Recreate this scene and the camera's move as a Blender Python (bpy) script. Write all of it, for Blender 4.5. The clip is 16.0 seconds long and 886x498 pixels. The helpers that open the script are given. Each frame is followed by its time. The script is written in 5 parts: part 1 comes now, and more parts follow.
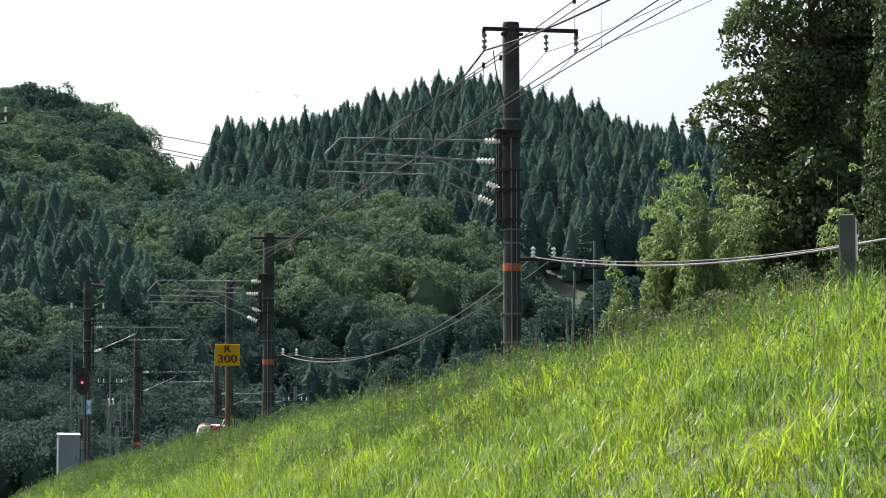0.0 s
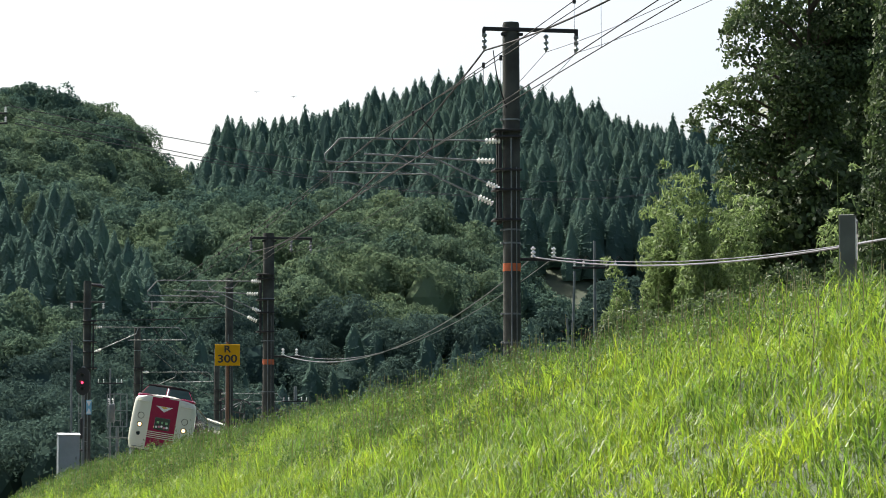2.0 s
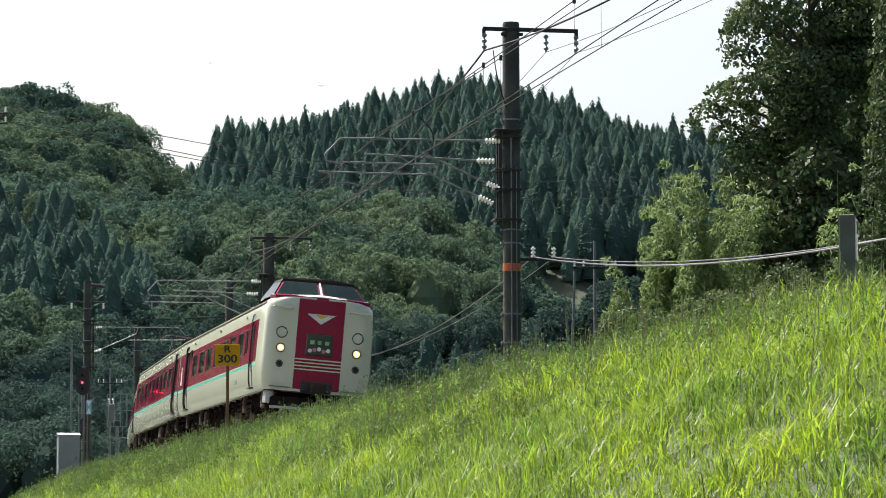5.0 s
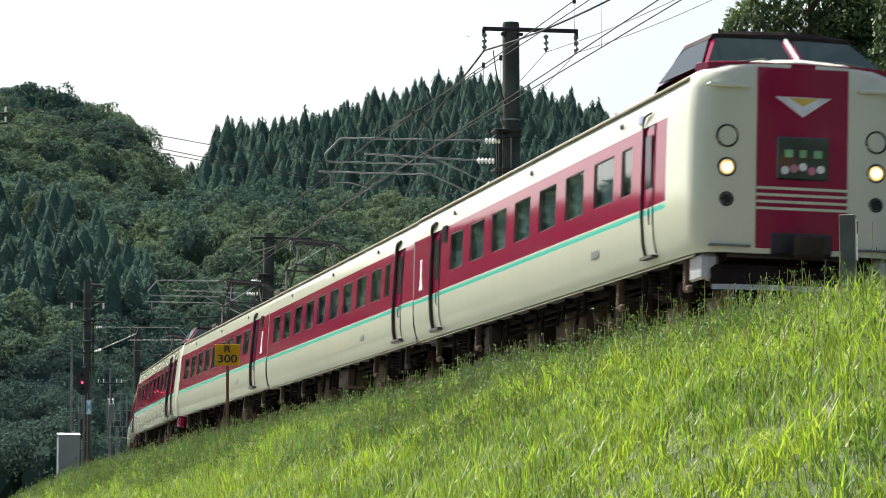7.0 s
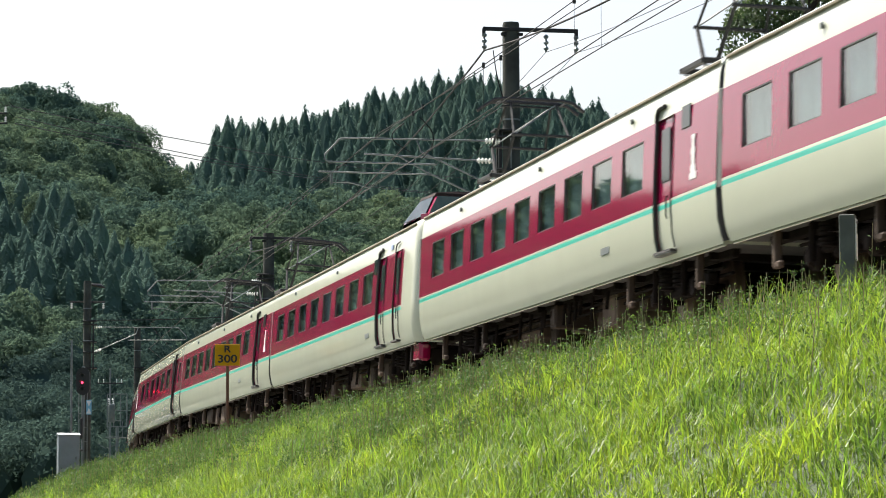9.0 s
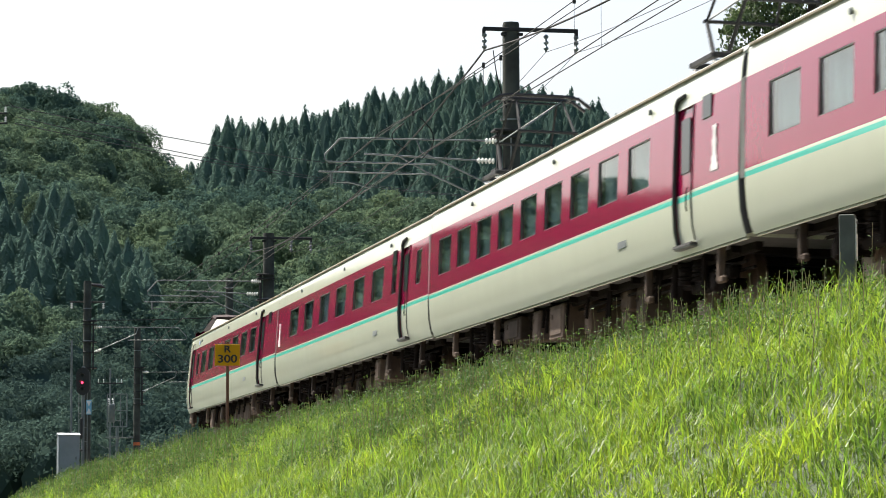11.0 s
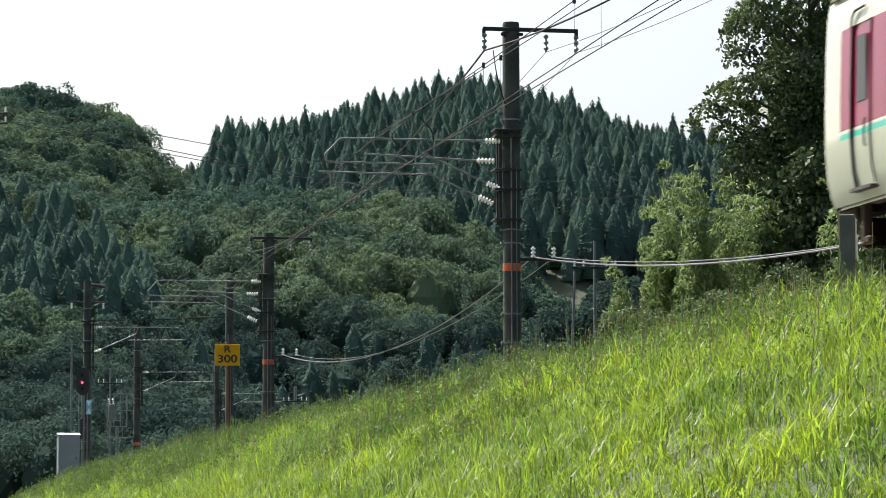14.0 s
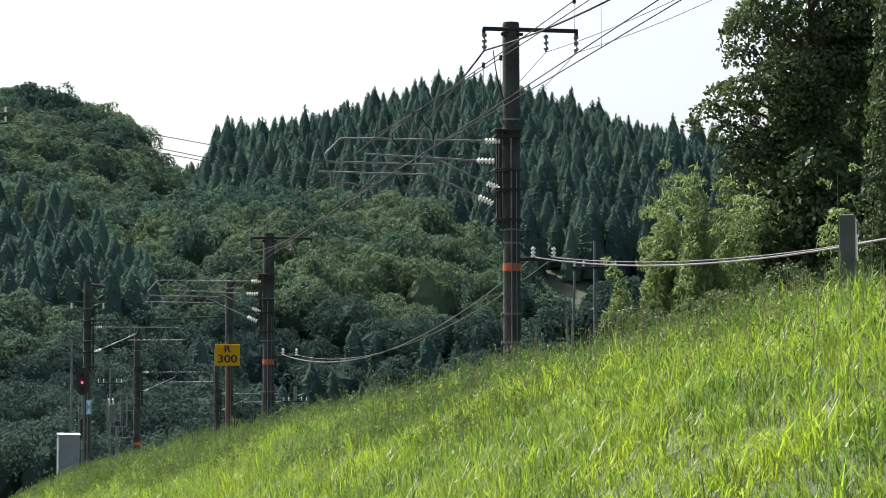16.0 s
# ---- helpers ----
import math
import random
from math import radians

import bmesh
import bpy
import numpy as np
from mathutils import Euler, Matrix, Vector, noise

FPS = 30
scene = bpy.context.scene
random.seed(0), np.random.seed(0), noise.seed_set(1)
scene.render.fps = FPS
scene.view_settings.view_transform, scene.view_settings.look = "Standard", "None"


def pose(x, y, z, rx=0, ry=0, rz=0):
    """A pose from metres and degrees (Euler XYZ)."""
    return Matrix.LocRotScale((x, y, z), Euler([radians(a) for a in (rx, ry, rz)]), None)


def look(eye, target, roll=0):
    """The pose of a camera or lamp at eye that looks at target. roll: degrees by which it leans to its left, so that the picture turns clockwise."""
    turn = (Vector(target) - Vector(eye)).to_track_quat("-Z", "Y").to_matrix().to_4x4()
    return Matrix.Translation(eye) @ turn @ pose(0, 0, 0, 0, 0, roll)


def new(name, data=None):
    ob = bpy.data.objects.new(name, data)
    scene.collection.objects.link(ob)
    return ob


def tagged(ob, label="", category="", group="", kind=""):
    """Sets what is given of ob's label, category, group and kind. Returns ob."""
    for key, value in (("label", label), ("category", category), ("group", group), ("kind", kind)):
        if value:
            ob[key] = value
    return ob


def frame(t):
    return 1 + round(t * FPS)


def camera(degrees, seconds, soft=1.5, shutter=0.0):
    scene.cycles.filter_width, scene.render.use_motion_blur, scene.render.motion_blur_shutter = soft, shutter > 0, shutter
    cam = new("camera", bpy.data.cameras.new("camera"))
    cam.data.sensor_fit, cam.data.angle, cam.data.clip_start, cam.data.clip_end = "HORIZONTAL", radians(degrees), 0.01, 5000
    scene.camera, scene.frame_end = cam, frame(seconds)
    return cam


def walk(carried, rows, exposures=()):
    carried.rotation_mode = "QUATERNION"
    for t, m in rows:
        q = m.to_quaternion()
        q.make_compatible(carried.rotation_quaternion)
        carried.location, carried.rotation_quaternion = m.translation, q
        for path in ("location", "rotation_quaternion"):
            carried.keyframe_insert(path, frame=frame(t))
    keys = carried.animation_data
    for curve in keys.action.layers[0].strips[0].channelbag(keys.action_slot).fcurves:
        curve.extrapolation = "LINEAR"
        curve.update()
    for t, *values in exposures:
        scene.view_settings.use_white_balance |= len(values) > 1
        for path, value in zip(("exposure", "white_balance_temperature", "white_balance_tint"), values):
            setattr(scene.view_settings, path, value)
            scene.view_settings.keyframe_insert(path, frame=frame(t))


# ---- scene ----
cam = camera(15.79, 16.0, soft=0.6, shutter=0.2)
EYE_Z = 1.6
still = look((0, 0, EYE_Z), (0, 100, EYE_Z + 100 * math.tan(radians(4.985))), -0.118)
walk(cam, [(0.0, still), (16.0, still)])

# ---- light ----
SUN_TO = Vector((-0.37, 0.44, 0.82)).normalized()
world = bpy.data.worlds.new("sky")
scene.world = world
world.use_nodes = True
wn = world.node_tree.nodes
sky = wn.new("ShaderNodeTexSky")
sky.sky_type, sky.sun_disc = "NISHITA", False
sky.sun_elevation = math.asin(SUN_TO.z)
sky.sun_rotation = math.atan2(SUN_TO.x, SUN_TO.y)
sky.dust_density, sky.air_density = 5.0, 1.0
wn["Background"].inputs[1].default_value = 0.092
world.node_tree.links.new(sky.outputs[0], wn["Background"].inputs[0])
sun = new("sun", bpy.data.lights.new("sun", "SUN"))
sun.data.energy, sun.data.angle, sun.data.color = 4.3, radians(0.6), (1.0, 0.95, 0.86)
sun.matrix_basis = look(SUN_TO * 100, (0, 0, 0))
scene.view_settings.exposure = 1.33


# ---- materials ----
def mat(name, col, rough=0.6, metal=0.0, var=0.25, scale=3.0, bump=0.0, bscale=30.0, col2=None, coat=0.0, emit=0.0, island=0.0, trans=0.0, tcol=None, objrand=0.0, spec=0.5, hue=0.0):
    m = bpy.data.materials.new(name)
    m.use_nodes = True
    nt = m.node_tree
    n, l = nt.nodes, nt.links
    b = n["Principled BSDF"]
    b.inputs["Roughness"].default_value, b.inputs["Metallic"].default_value = rough, metal
    b.inputs["Coat Weight"].default_value, b.inputs["Specular IOR Level"].default_value = coat, spec
    b.inputs["Coat Roughness"].default_value = 0.04
    tc = n.new("ShaderNodeTexCoord")
    nz = n.new("ShaderNodeTexNoise")
    nz.inputs["Scale"].default_value, nz.inputs["Detail"].default_value = scale, 6
    l.new(tc.outputs["Object"], nz.inputs["Vector"])
    mix = n.new("ShaderNodeMix")
    mix.data_type = "RGBA"
    c2 = col2 or tuple(c * (1 - var) for c in col)
    mix.inputs[6].default_value, mix.inputs[7].default_value = (*c2, 1), (*col, 1)
    ramp = n.new("ShaderNodeMapRange")
    ramp.inputs[1].default_value, ramp.inputs[2].default_value = 0.35, 0.65
    l.new(nz.outputs["Fac"], ramp.inputs[0])
    l.new(ramp.outputs[0], mix.inputs[0])
    out = mix.outputs[2]
    if island or objrand:
        hs = n.new("ShaderNodeHueSaturation")
        src = n.new("ShaderNodeNewGeometry").outputs["Random Per Island"] if island else n.new("ShaderNodeObjectInfo").outputs["Random"]
        mr = n.new("ShaderNodeMapRange")
        k = island or objrand
        mr.inputs[3].default_value, mr.inputs[4].default_value = 1 - k, 1 + k
        l.new(src, mr.inputs[0])
        l.new(mr.outputs[0], hs.inputs["Value"])
        if hue:
            wv = n.new("ShaderNodeMath")
            wv.operation = "FRACT"
            ml = n.new("ShaderNodeMath")
            ml.operation = "MULTIPLY"
            ml.inputs[1].default_value = 7.31
            mh = n.new("ShaderNodeMapRange")
            mh.inputs[3].default_value, mh.inputs[4].default_value = 0.5 - hue, 0.5 + hue
            l.new(src, ml.inputs[0]), l.new(ml.outputs[0], wv.inputs[0]), l.new(wv.outputs[0], mh.inputs[0])
            l.new(mh.outputs[0], hs.inputs["Hue"])
        l.new(out, hs.inputs["Color"])
        out = hs.outputs[0]
    l.new(out, b.inputs["Base Color"])
    if emit:
        b.inputs["Emission Color"].default_value, b.inputs["Emission Strength"].default_value = (*col, 1), emit
    if bump:
        nb = n.new("ShaderNodeTexNoise")
        nb.inputs["Scale"].default_value, nb.inputs["Detail"].default_value = bscale, 4
        l.new(tc.outputs["Object"], nb.inputs["Vector"])
        bp = n.new("ShaderNodeBump")
        bp.inputs["Strength"].default_value, bp.inputs["Distance"].default_value = bump, 0.02
        l.new(nb.outputs["Fac"], bp.inputs["Height"])
        l.new(bp.outputs[0], b.inputs["Normal"])
    if trans:
        t = n.new("ShaderNodeBsdfTranslucent")
        if tcol:
            tm = n.new("ShaderNodeMix")
            tm.data_type, tm.blend_type = "RGBA", "MULTIPLY"
            tm.inputs[0].default_value = 1
            tm.inputs[7].default_value = (*tcol, 1)
            l.new(out, tm.inputs[6])
            l.new(tm.outputs[2], t.inputs[0])
        else:
            l.new(out, t.inputs[0])
        mx = n.new("ShaderNodeMixShader")
        mx.inputs[0].default_value = trans
        l.new(b.outputs[0], mx.inputs[1])
        l.new(t.outputs[0], mx.inputs[2])
        l.new(mx.outputs[0], n["Material Output"].inputs[0])
    return m


def glass_mat(name, tint, rough=0.02):
    m = bpy.data.materials.new(name)
    m.use_nodes = True
    n, l = m.node_tree.nodes, m.node_tree.links
    t, g, f, mx = n.new("ShaderNodeBsdfTransparent"), n.new("ShaderNodeBsdfGlossy"), n.new("ShaderNodeLayerWeight"), n.new("ShaderNodeMixShader")
    p, q = n.new("ShaderNodeMath"), n.new("ShaderNodeMath")
    p.operation, q.operation = "POWER", "MULTIPLY_ADD"
    p.inputs[1].default_value, q.inputs[1].default_value, q.inputs[2].default_value = 4.0, 0.85, 0.06
    t.inputs[0].default_value = (*tint, 1)
    g.inputs["Roughness"].default_value = rough
    l.new(f.outputs["Facing"], p.inputs[0]), l.new(p.outputs[0], q.inputs[0]), l.new(q.outputs[0], mx.inputs[0]), l.new(t.outputs[0], mx.inputs[1]), l.new(g.outputs[0], mx.inputs[2])
    l.new(mx.outputs[0], n["Material Output"].inputs[0])
    return m


M = dict(
    soil=mat("soil", (0.034, 0.050, 0.022), 0.95, scale=0.6, col2=(0.022, 0.032, 0.016), bump=0.6, bscale=6),
    ballast=mat("ballast", (0.24, 0.20, 0.17), 0.9, scale=9, col2=(0.12, 0.10, 0.085), bump=1.0, bscale=18, island=0.35),
    rail=mat("rail_steel", (0.16, 0.09, 0.06), 0.5, 0.6, scale=5),
    sleeper=mat("sleeper_concrete", (0.32, 0.30, 0.27), 0.9, scale=6, bump=0.3),
    grass=mat("grass_blade", (0.165, 0.250, 0.034), 0.5, scale=0.8, col2=(0.070, 0.135, 0.030), island=0.5, trans=0.5, tcol=(1.45, 1.35, 0.75), hue=0.016, spec=0.38),
    weed=mat("weed_leaf", (0.080, 0.142, 0.040), 0.6, scale=1.3, col2=(0.045, 0.090, 0.032), island=0.35, trans=0.38, tcol=(1.3, 1.2, 0.7), spec=0.25),
    dry=mat("dry_stalk", (0.28, 0.24, 0.12), 0.8, scale=2),
    # cedar and broad carry distance haze as blue added to the leaf colour
    cedar=mat("hazed_cedar_needles", (0.104, 0.164, 0.128), 0.95, scale=0.09, col2=(0.072, 0.120, 0.104), island=0.2, trans=0.42, spec=0.0),
    broad=mat("broadleaf", (0.114, 0.162, 0.094), 0.95, scale=0.05, col2=(0.050, 0.090, 0.074), island=0.26, trans=0.36, spec=0.0, hue=0.012),
    # darker copy of broad: shade at the hill foot put into the leaf colour
    shaded_broad=mat("shaded_broadleaf", (0.056, 0.090, 0.072), 0.95, scale=0.05, col2=(0.037, 0.064, 0.057), island=0.2, trans=0.3, spec=0.0),
    oak=mat("oak_leaf", (0.076, 0.112, 0.040), 0.6, scale=0.7, col2=(0.037, 0.064, 0.028), island=0.4, trans=0.32, spec=0.25),
    bamboo=mat("bamboo_leaf", (0.20, 0.27, 0.10), 0.6, scale=0.8, col2=(0.11, 0.17, 0.06), island=0.35, trans=0.45, spec=0.3),
    bark=mat("bark", (0.09, 0.07, 0.05), 0.9, scale=5, bump=0.8, bscale=12),
    concrete=mat("pole_concrete", (0.058, 0.063, 0.054), 0.9, spec=0.2, scale=2.2, col2=(0.034, 0.036, 0.031), bump=0.25, bscale=40),
    galv=mat("galvanised_steel", (0.15, 0.17, 0.168), 0.5, 0.3, scale=6),
    dark=mat("dark_steel", (0.028, 0.029, 0.030), 0.6, 0.2, scale=6, spec=0.25),
    wire=mat("wire_metal", (0.010, 0.010, 0.010), 0.6, spec=0.2),
    cable=mat("cable_sheath", (0.13, 0.135, 0.145), 0.35, 0.5),
    porcelain=mat("porcelain", (0.78, 0.78, 0.74), 0.15, coat=0.5),
    brownglaze=mat("grey_glaze", (0.16, 0.18, 0.19), 0.12, coat=0.6),
    orange=mat("orange_band", (0.50, 0.11, 0.03), 0.6, scale=8),
    white=mat("white_plate", (0.72, 0.72, 0.70), 0.5, scale=6),
    yellow=mat("sign_yellow", (0.52, 0.28, 0.004), 0.6, scale=4, var=0.12, spec=0.15),
    black=mat("black_paint", (0.012, 0.012, 0.013), 0.45),
    boxgrey=mat("cabinet_grey", (0.20, 0.23, 0.25), 0.5, scale=2, var=0.15),
    redlamp=mat("red_lamp", (1.0, 0.02, 0.05), 0.3, emit=4.0, var=0),
    cream=mat("cream_paint", (0.525, 0.545, 0.435), 0.10, scale=0.7, var=0.05, spec=0.45, bump=0.10, bscale=1.6),
    red=mat("maroon_paint", (0.225, 0.005, 0.042), 0.07, scale=0.7, var=0.06, spec=0.42, bump=0.10, bscale=1.6),
    teal=mat("teal_stripe", (0.03, 0.42, 0.32), 0.35, var=0.05, coat=0.3),
    roofp=mat("roof_paint", (0.55, 0.54, 0.46), 0.6, scale=1.2, var=0.2),
    cabroof=mat("cab_roof", (0.042, 0.028, 0.026), 0.8, scale=2.5, var=0.4, spec=0.15),
    gutter=mat("gutter", (0.20, 0.17, 0.11), 0.6),
    under=mat("underframe", (0.016, 0.012, 0.010), 0.9, scale=3, var=0.4, bump=0.2, spec=0.08),
    ubox=mat("equipment_box", (0.105, 0.078, 0.060), 0.85, scale=2.2, var=0.5, objrand=0.6, spec=0.15),
    wheel=mat("wheel_steel", (0.15, 0.10, 0.075), 0.5, 0.5, scale=4),
    rubber=mat("bellows_rubber", (0.05, 0.048, 0.045), 0.75),
    seal=mat("window_seal", (0.16, 0.15, 0.14), 0.45, 0.5),
    curtain=mat("curtain", (0.42, 0.52, 0.56), 0.85, scale=4, var=0.15),
    inside=mat("interior", (0.10, 0.10, 0.10), 0.9),
    skirt=mat("skirt_grey", (0.33, 0.34, 0.35), 0.45, scale=2, var=0.2),
    head=mat("headlamp", (1.0, 0.60, 0.22), 0.2, emit=0.32, var=0),
    bulb=mat("lit_bulb", (1.0, 0.74, 0.40), 0.2, emit=6.0, var=0),
    lens=mat("lamp_lens", (0.02, 0.03, 0.032), 0.06, spec=0.18),
    tail=mat("tail_lens", (0.5, 0.02, 0.02), 0.2, coat=0.6),
    bluelogo=mat("blue_mark", (0.30, 0.37, 0.55), 0.4),
    gold=mat("gold_mark", (0.62, 0.42, 0.08), 0.3, 0.3),
    silver=mat("silver_mark", (0.72, 0.74, 0.78), 0.3, 0.2),
    signbox=mat("headsign", (0.02, 0.035, 0.03), 0.2, coat=0.6),
    green=mat("headsign_green", (0.20, 0.42, 0.20), 0.5),
    pinkm=mat("headsign_pink", (0.45, 0.16, 0.22), 0.5),
    glass=glass_mat("tinted_glass", (0.76, 0.82, 0.81)),
    cabglass=mat("cab_glass", (0.006, 0.016, 0.018), 0.10, spec=0.02, var=0.0),
    postgrey=mat("post_concrete", (0.10, 0.11, 0.098), 0.85, scale=6, bump=0.2),
    bird=mat("bird_plumage", (0.02, 0.02, 0.022), 0.7),
    bluesign=mat("blue_marker", (0.20, 0.45, 0.62), 0.5),
)


# ---- mesh tools ----
class Geo:
    """Vertices and faces of one mesh, with a material slot for each face."""

    def __init__(self):
        self.v, self.f, self.m = [], [], []

    def add(self, verts, faces, m=0):
        k = len(self.v)
        self.v += [tuple(p) for p in verts]
        self.f += [tuple(i + k for i in q) for q in faces]
        self.m += [m] * len(faces)
        return self

    def box(self, c, s, m=0, ch=0.0, turn=None):
        """A box at c of size s; ch: chamfer of all its edges."""
        hx, hy, hz = s[0] / 2, s[1] / 2, s[2] / 2
        if not ch:
            v = [(x, y, z) for x in (-hx, hx) for y in (-hy, hy) for z in (-hz, hz)]
            f = [(0, 1, 3, 2), (4, 6, 7, 5), (0, 4, 5, 1), (2, 3, 7, 6), (0, 2, 6, 4), (1, 5, 7, 3)]
        else:
            ch = min(ch, hx * .9, hy * .9, hz * .9)
            bm = bmesh.new()
            bmesh.ops.create_cube(bm, size=1.0)
            for q in bm.verts:
                q.co = Vector((q.co.x * 2 * hx, q.co.y * 2 * hy, q.co.z * 2 * hz))
            bmesh.ops.bevel(bm, geom=bm.edges[:], offset=ch, segments=1, affect="EDGES")
            bm.verts.index_update()
            v, f = [q.co.copy() for q in bm.verts], [[q.index for q in p.verts] for p in bm.faces]
            bm.free()
        r = turn or Matrix.Identity(3)
        return self.add([Vector(c) + r @ Vector(p) for p in v], f, m)

    def tube(self, pts, r, n=8, m=0, cap=True):
        """A round tube through pts; r: one radius or one for each point."""
        pts = [Vector(p) for p in pts]
        rs = r if isinstance(r, (list, tuple)) else [r] * len(pts)
        v, f = [], []
        for i, p in enumerate(pts):
            d = (pts[min(i + 1, len(pts) - 1)] - pts[max(i - 1, 0)]).normalized()
            a = d.orthogonal().normalized() if abs(d.z) > 0.95 else d.cross(Vector((0, 0, 1))).normalized()
            b = d.cross(a)
            v += [p + rs[i] * (math.cos(2 * math.pi * k / n) * a + math.sin(2 * math.pi * k / n) * b) for k in range(n)]
        for i in range(len(pts) - 1):
            f += [(i * n + k, i * n + (k + 1) % n, (i + 1) * n + (k + 1) % n, (i + 1) * n + k) for k in range(n)]
        if cap:
            f += [tuple(range(n))[::-1], tuple(range((len(pts) - 1) * n, len(pts) * n))]
        return self.add(v, f, m)

    def mesh(self, name, mats, smooth=False, weld=False):
        me = bpy.data.meshes.new(name)
        me.from_pydata([tuple(p) for p in self.v], [], self.f)
        for q in mats:
            me.materials.append(q)
        me.polygons.foreach_set("material_index", self.m)
        bm = bmesh.new()
        bm.from_mesh(me)
        if weld:
            bmesh.ops.remove_doubles(bm, verts=bm.verts[:], dist=1e-5)
        bmesh.ops.recalc_face_normals(bm, faces=bm.faces[:])
        bm.to_mesh(me)
        bm.free()
        if smooth:
            me.polygons.foreach_set("use_smooth", [True] * len(me.polygons))
            me.set_sharp_from_angle(angle=radians(35))
        return me


def part(name, geo, mats, parent, label="", m=None, smooth=True):
    """One mesh object under a thing or a part. geo: a Geo or a mesh to share."""
    mats = mats if isinstance(mats, (list, tuple)) else [mats]
    ob = new(name, geo.mesh(name, mats, smooth) if isinstance(geo, Geo) else geo)
    ob.parent = parent
    if m is not None:
        ob.matrix_basis = m
    return tagged(ob, label)


def thing(name, label, category, m=None, group="", kind=""):
    ob = new(name)
    if m is not None:
        ob.matrix_basis = m
    return tagged(ob, label, category, group, kind)


def solo(name, geo, mats, label, category="", kind="", group="", m=None, smooth=True):
    mats = mats if isinstance(mats, (list, tuple)) else [mats]
    ob = new(name, geo.mesh(name, mats, smooth) if isinstance(geo, Geo) else geo)
    if m is not None:
        ob.matrix_basis = m
    return tagged(ob, label, category, group, kind)


def cloud(name, verts, faces, material, smooth=False):
    """A mesh from big arrays of vertices and triangles or quads."""
    me = bpy.data.meshes.new(name)
    k = faces.shape[1]
    me.vertices.add(len(verts)), me.loops.add(faces.size), me.polygons.add(len(faces))
    me.vertices.foreach_set("co", verts.astype(np.float32).ravel())
    me.loops.foreach_set("vertex_index", faces.astype(np.int32).ravel())
    me.polygons.foreach_set("loop_start", np.arange(0, faces.size, k, dtype=np.int32))
    me.polygons.foreach_set("use_smooth", np.full(len(faces), smooth))
    me.materials.append(material)
    me.update(calc_edges=True)
    return me


# ---- the line of the track: curvature by stretch, from a 300 m curve to a straight ----
RAIL_Z = EYE_Z + 2.689
KNOT = [-330, -190, -130, -100, -70, -40, -15, 10, 110, 150, 240]
BEND = [0.00333, 0.00333, 0.00333, 0.00316, 0.00168, -0.00033, -0.00015, 0.00107, 0.00107, 0.0, 0.0]
LEANS = [9.3, 9.3, 9.0, 9.9, 5.8, 4.0, 1.7, 0.7, 0.1, 0.0, 0.0]
TS = np.arange(-330, 240.01, 0.5)
turn_all = np.cumsum(np.interp(TS, KNOT, BEND)) * 0.5
i0 = int(np.argmin(abs(TS)))
TH = radians(-79.158) + turn_all - turn_all[i0]
TX = np.concatenate([[0], np.cumsum((np.cos(TH)[1:] + np.cos(TH)[:-1]) * 0.25)])
TY = np.concatenate([[0], np.cumsum((np.sin(TH)[1:] + np.sin(TH)[:-1]) * 0.25)])
TX, TY = TX - TX[i0] + 4.736, TY - TY[i0] + 40.45


def on_track(s, lat=0.0, h=0.0):
    """A place by its way along the line, metres to the outside of the curve, and height over the rails."""
    x, y, th = np.interp(s, TS, TX), np.interp(s, TS, TY), np.interp(s, TS, TH)
    return Vector((x + math.sin(th) * lat, y - math.cos(th) * lat, RAIL_Z + h))


def heading(s):
    return float(np.interp(s, TS, TH))


def side_of(x, y):
    """Way along the line and signed distance from it, for arrays of places."""
    s, lat = np.empty_like(x), np.empty_like(x)
    for a in range(0, len(x), 4000):
        d = (x[a:a + 4000, None] - TX[None, ::2]) ** 2 + (y[a:a + 4000, None] - TY[None, ::2]) ** 2
        i = np.argmin(d, axis=1) * 2
        s[a:a + 4000] = TS[i]
        lat[a:a + 4000] = (x[a:a + 4000] - TX[i]) * np.sin(TH[i]) - (y[a:a + 4000] - TY[i]) * np.cos(TH[i])
        far = np.sqrt(d.min(axis=1))
        lat[a:a + 4000] = np.where(far > 8, np.sign(lat[a:a + 4000]) * far, lat[a:a + 4000])
    return s, lat


LAT_P = [-60, -25, -9, -4.0, -2.6, 2.3, 3.0, 4.0, 5.0, 6.0, 8.0, 10.6, 14, 60]
LAT_H = [-2.6, -1.6, -0.9, -0.75, -0.55, -0.55, -0.68, -0.95, -1.3, -1.82, -2.95, -4.20, -4.29, -4.29]


def wave(x, y, k, seed=0.0):
    return (np.sin(x * k + 1.3 + seed) * np.cos(y * k * 0.83 + 0.4 + seed) + 0.5 * np.sin(x * k * 2.3 + y * k * 1.7 + seed * 2))


def smooth01(a):
    a = np.clip(a, 0, 1)
    return a * a * (3 - 2 * a)


def ridge(pts, d, tree):
    """Ground heights along a ridge d metres off, from its outline in degrees; tree: the height of the trees on it."""
    xs = [d * math.tan(radians(a)) for a, b in pts]
    zs = [EYE_Z + d * math.tan(radians(b)) - tree for a, b in pts]
    return xs, zs


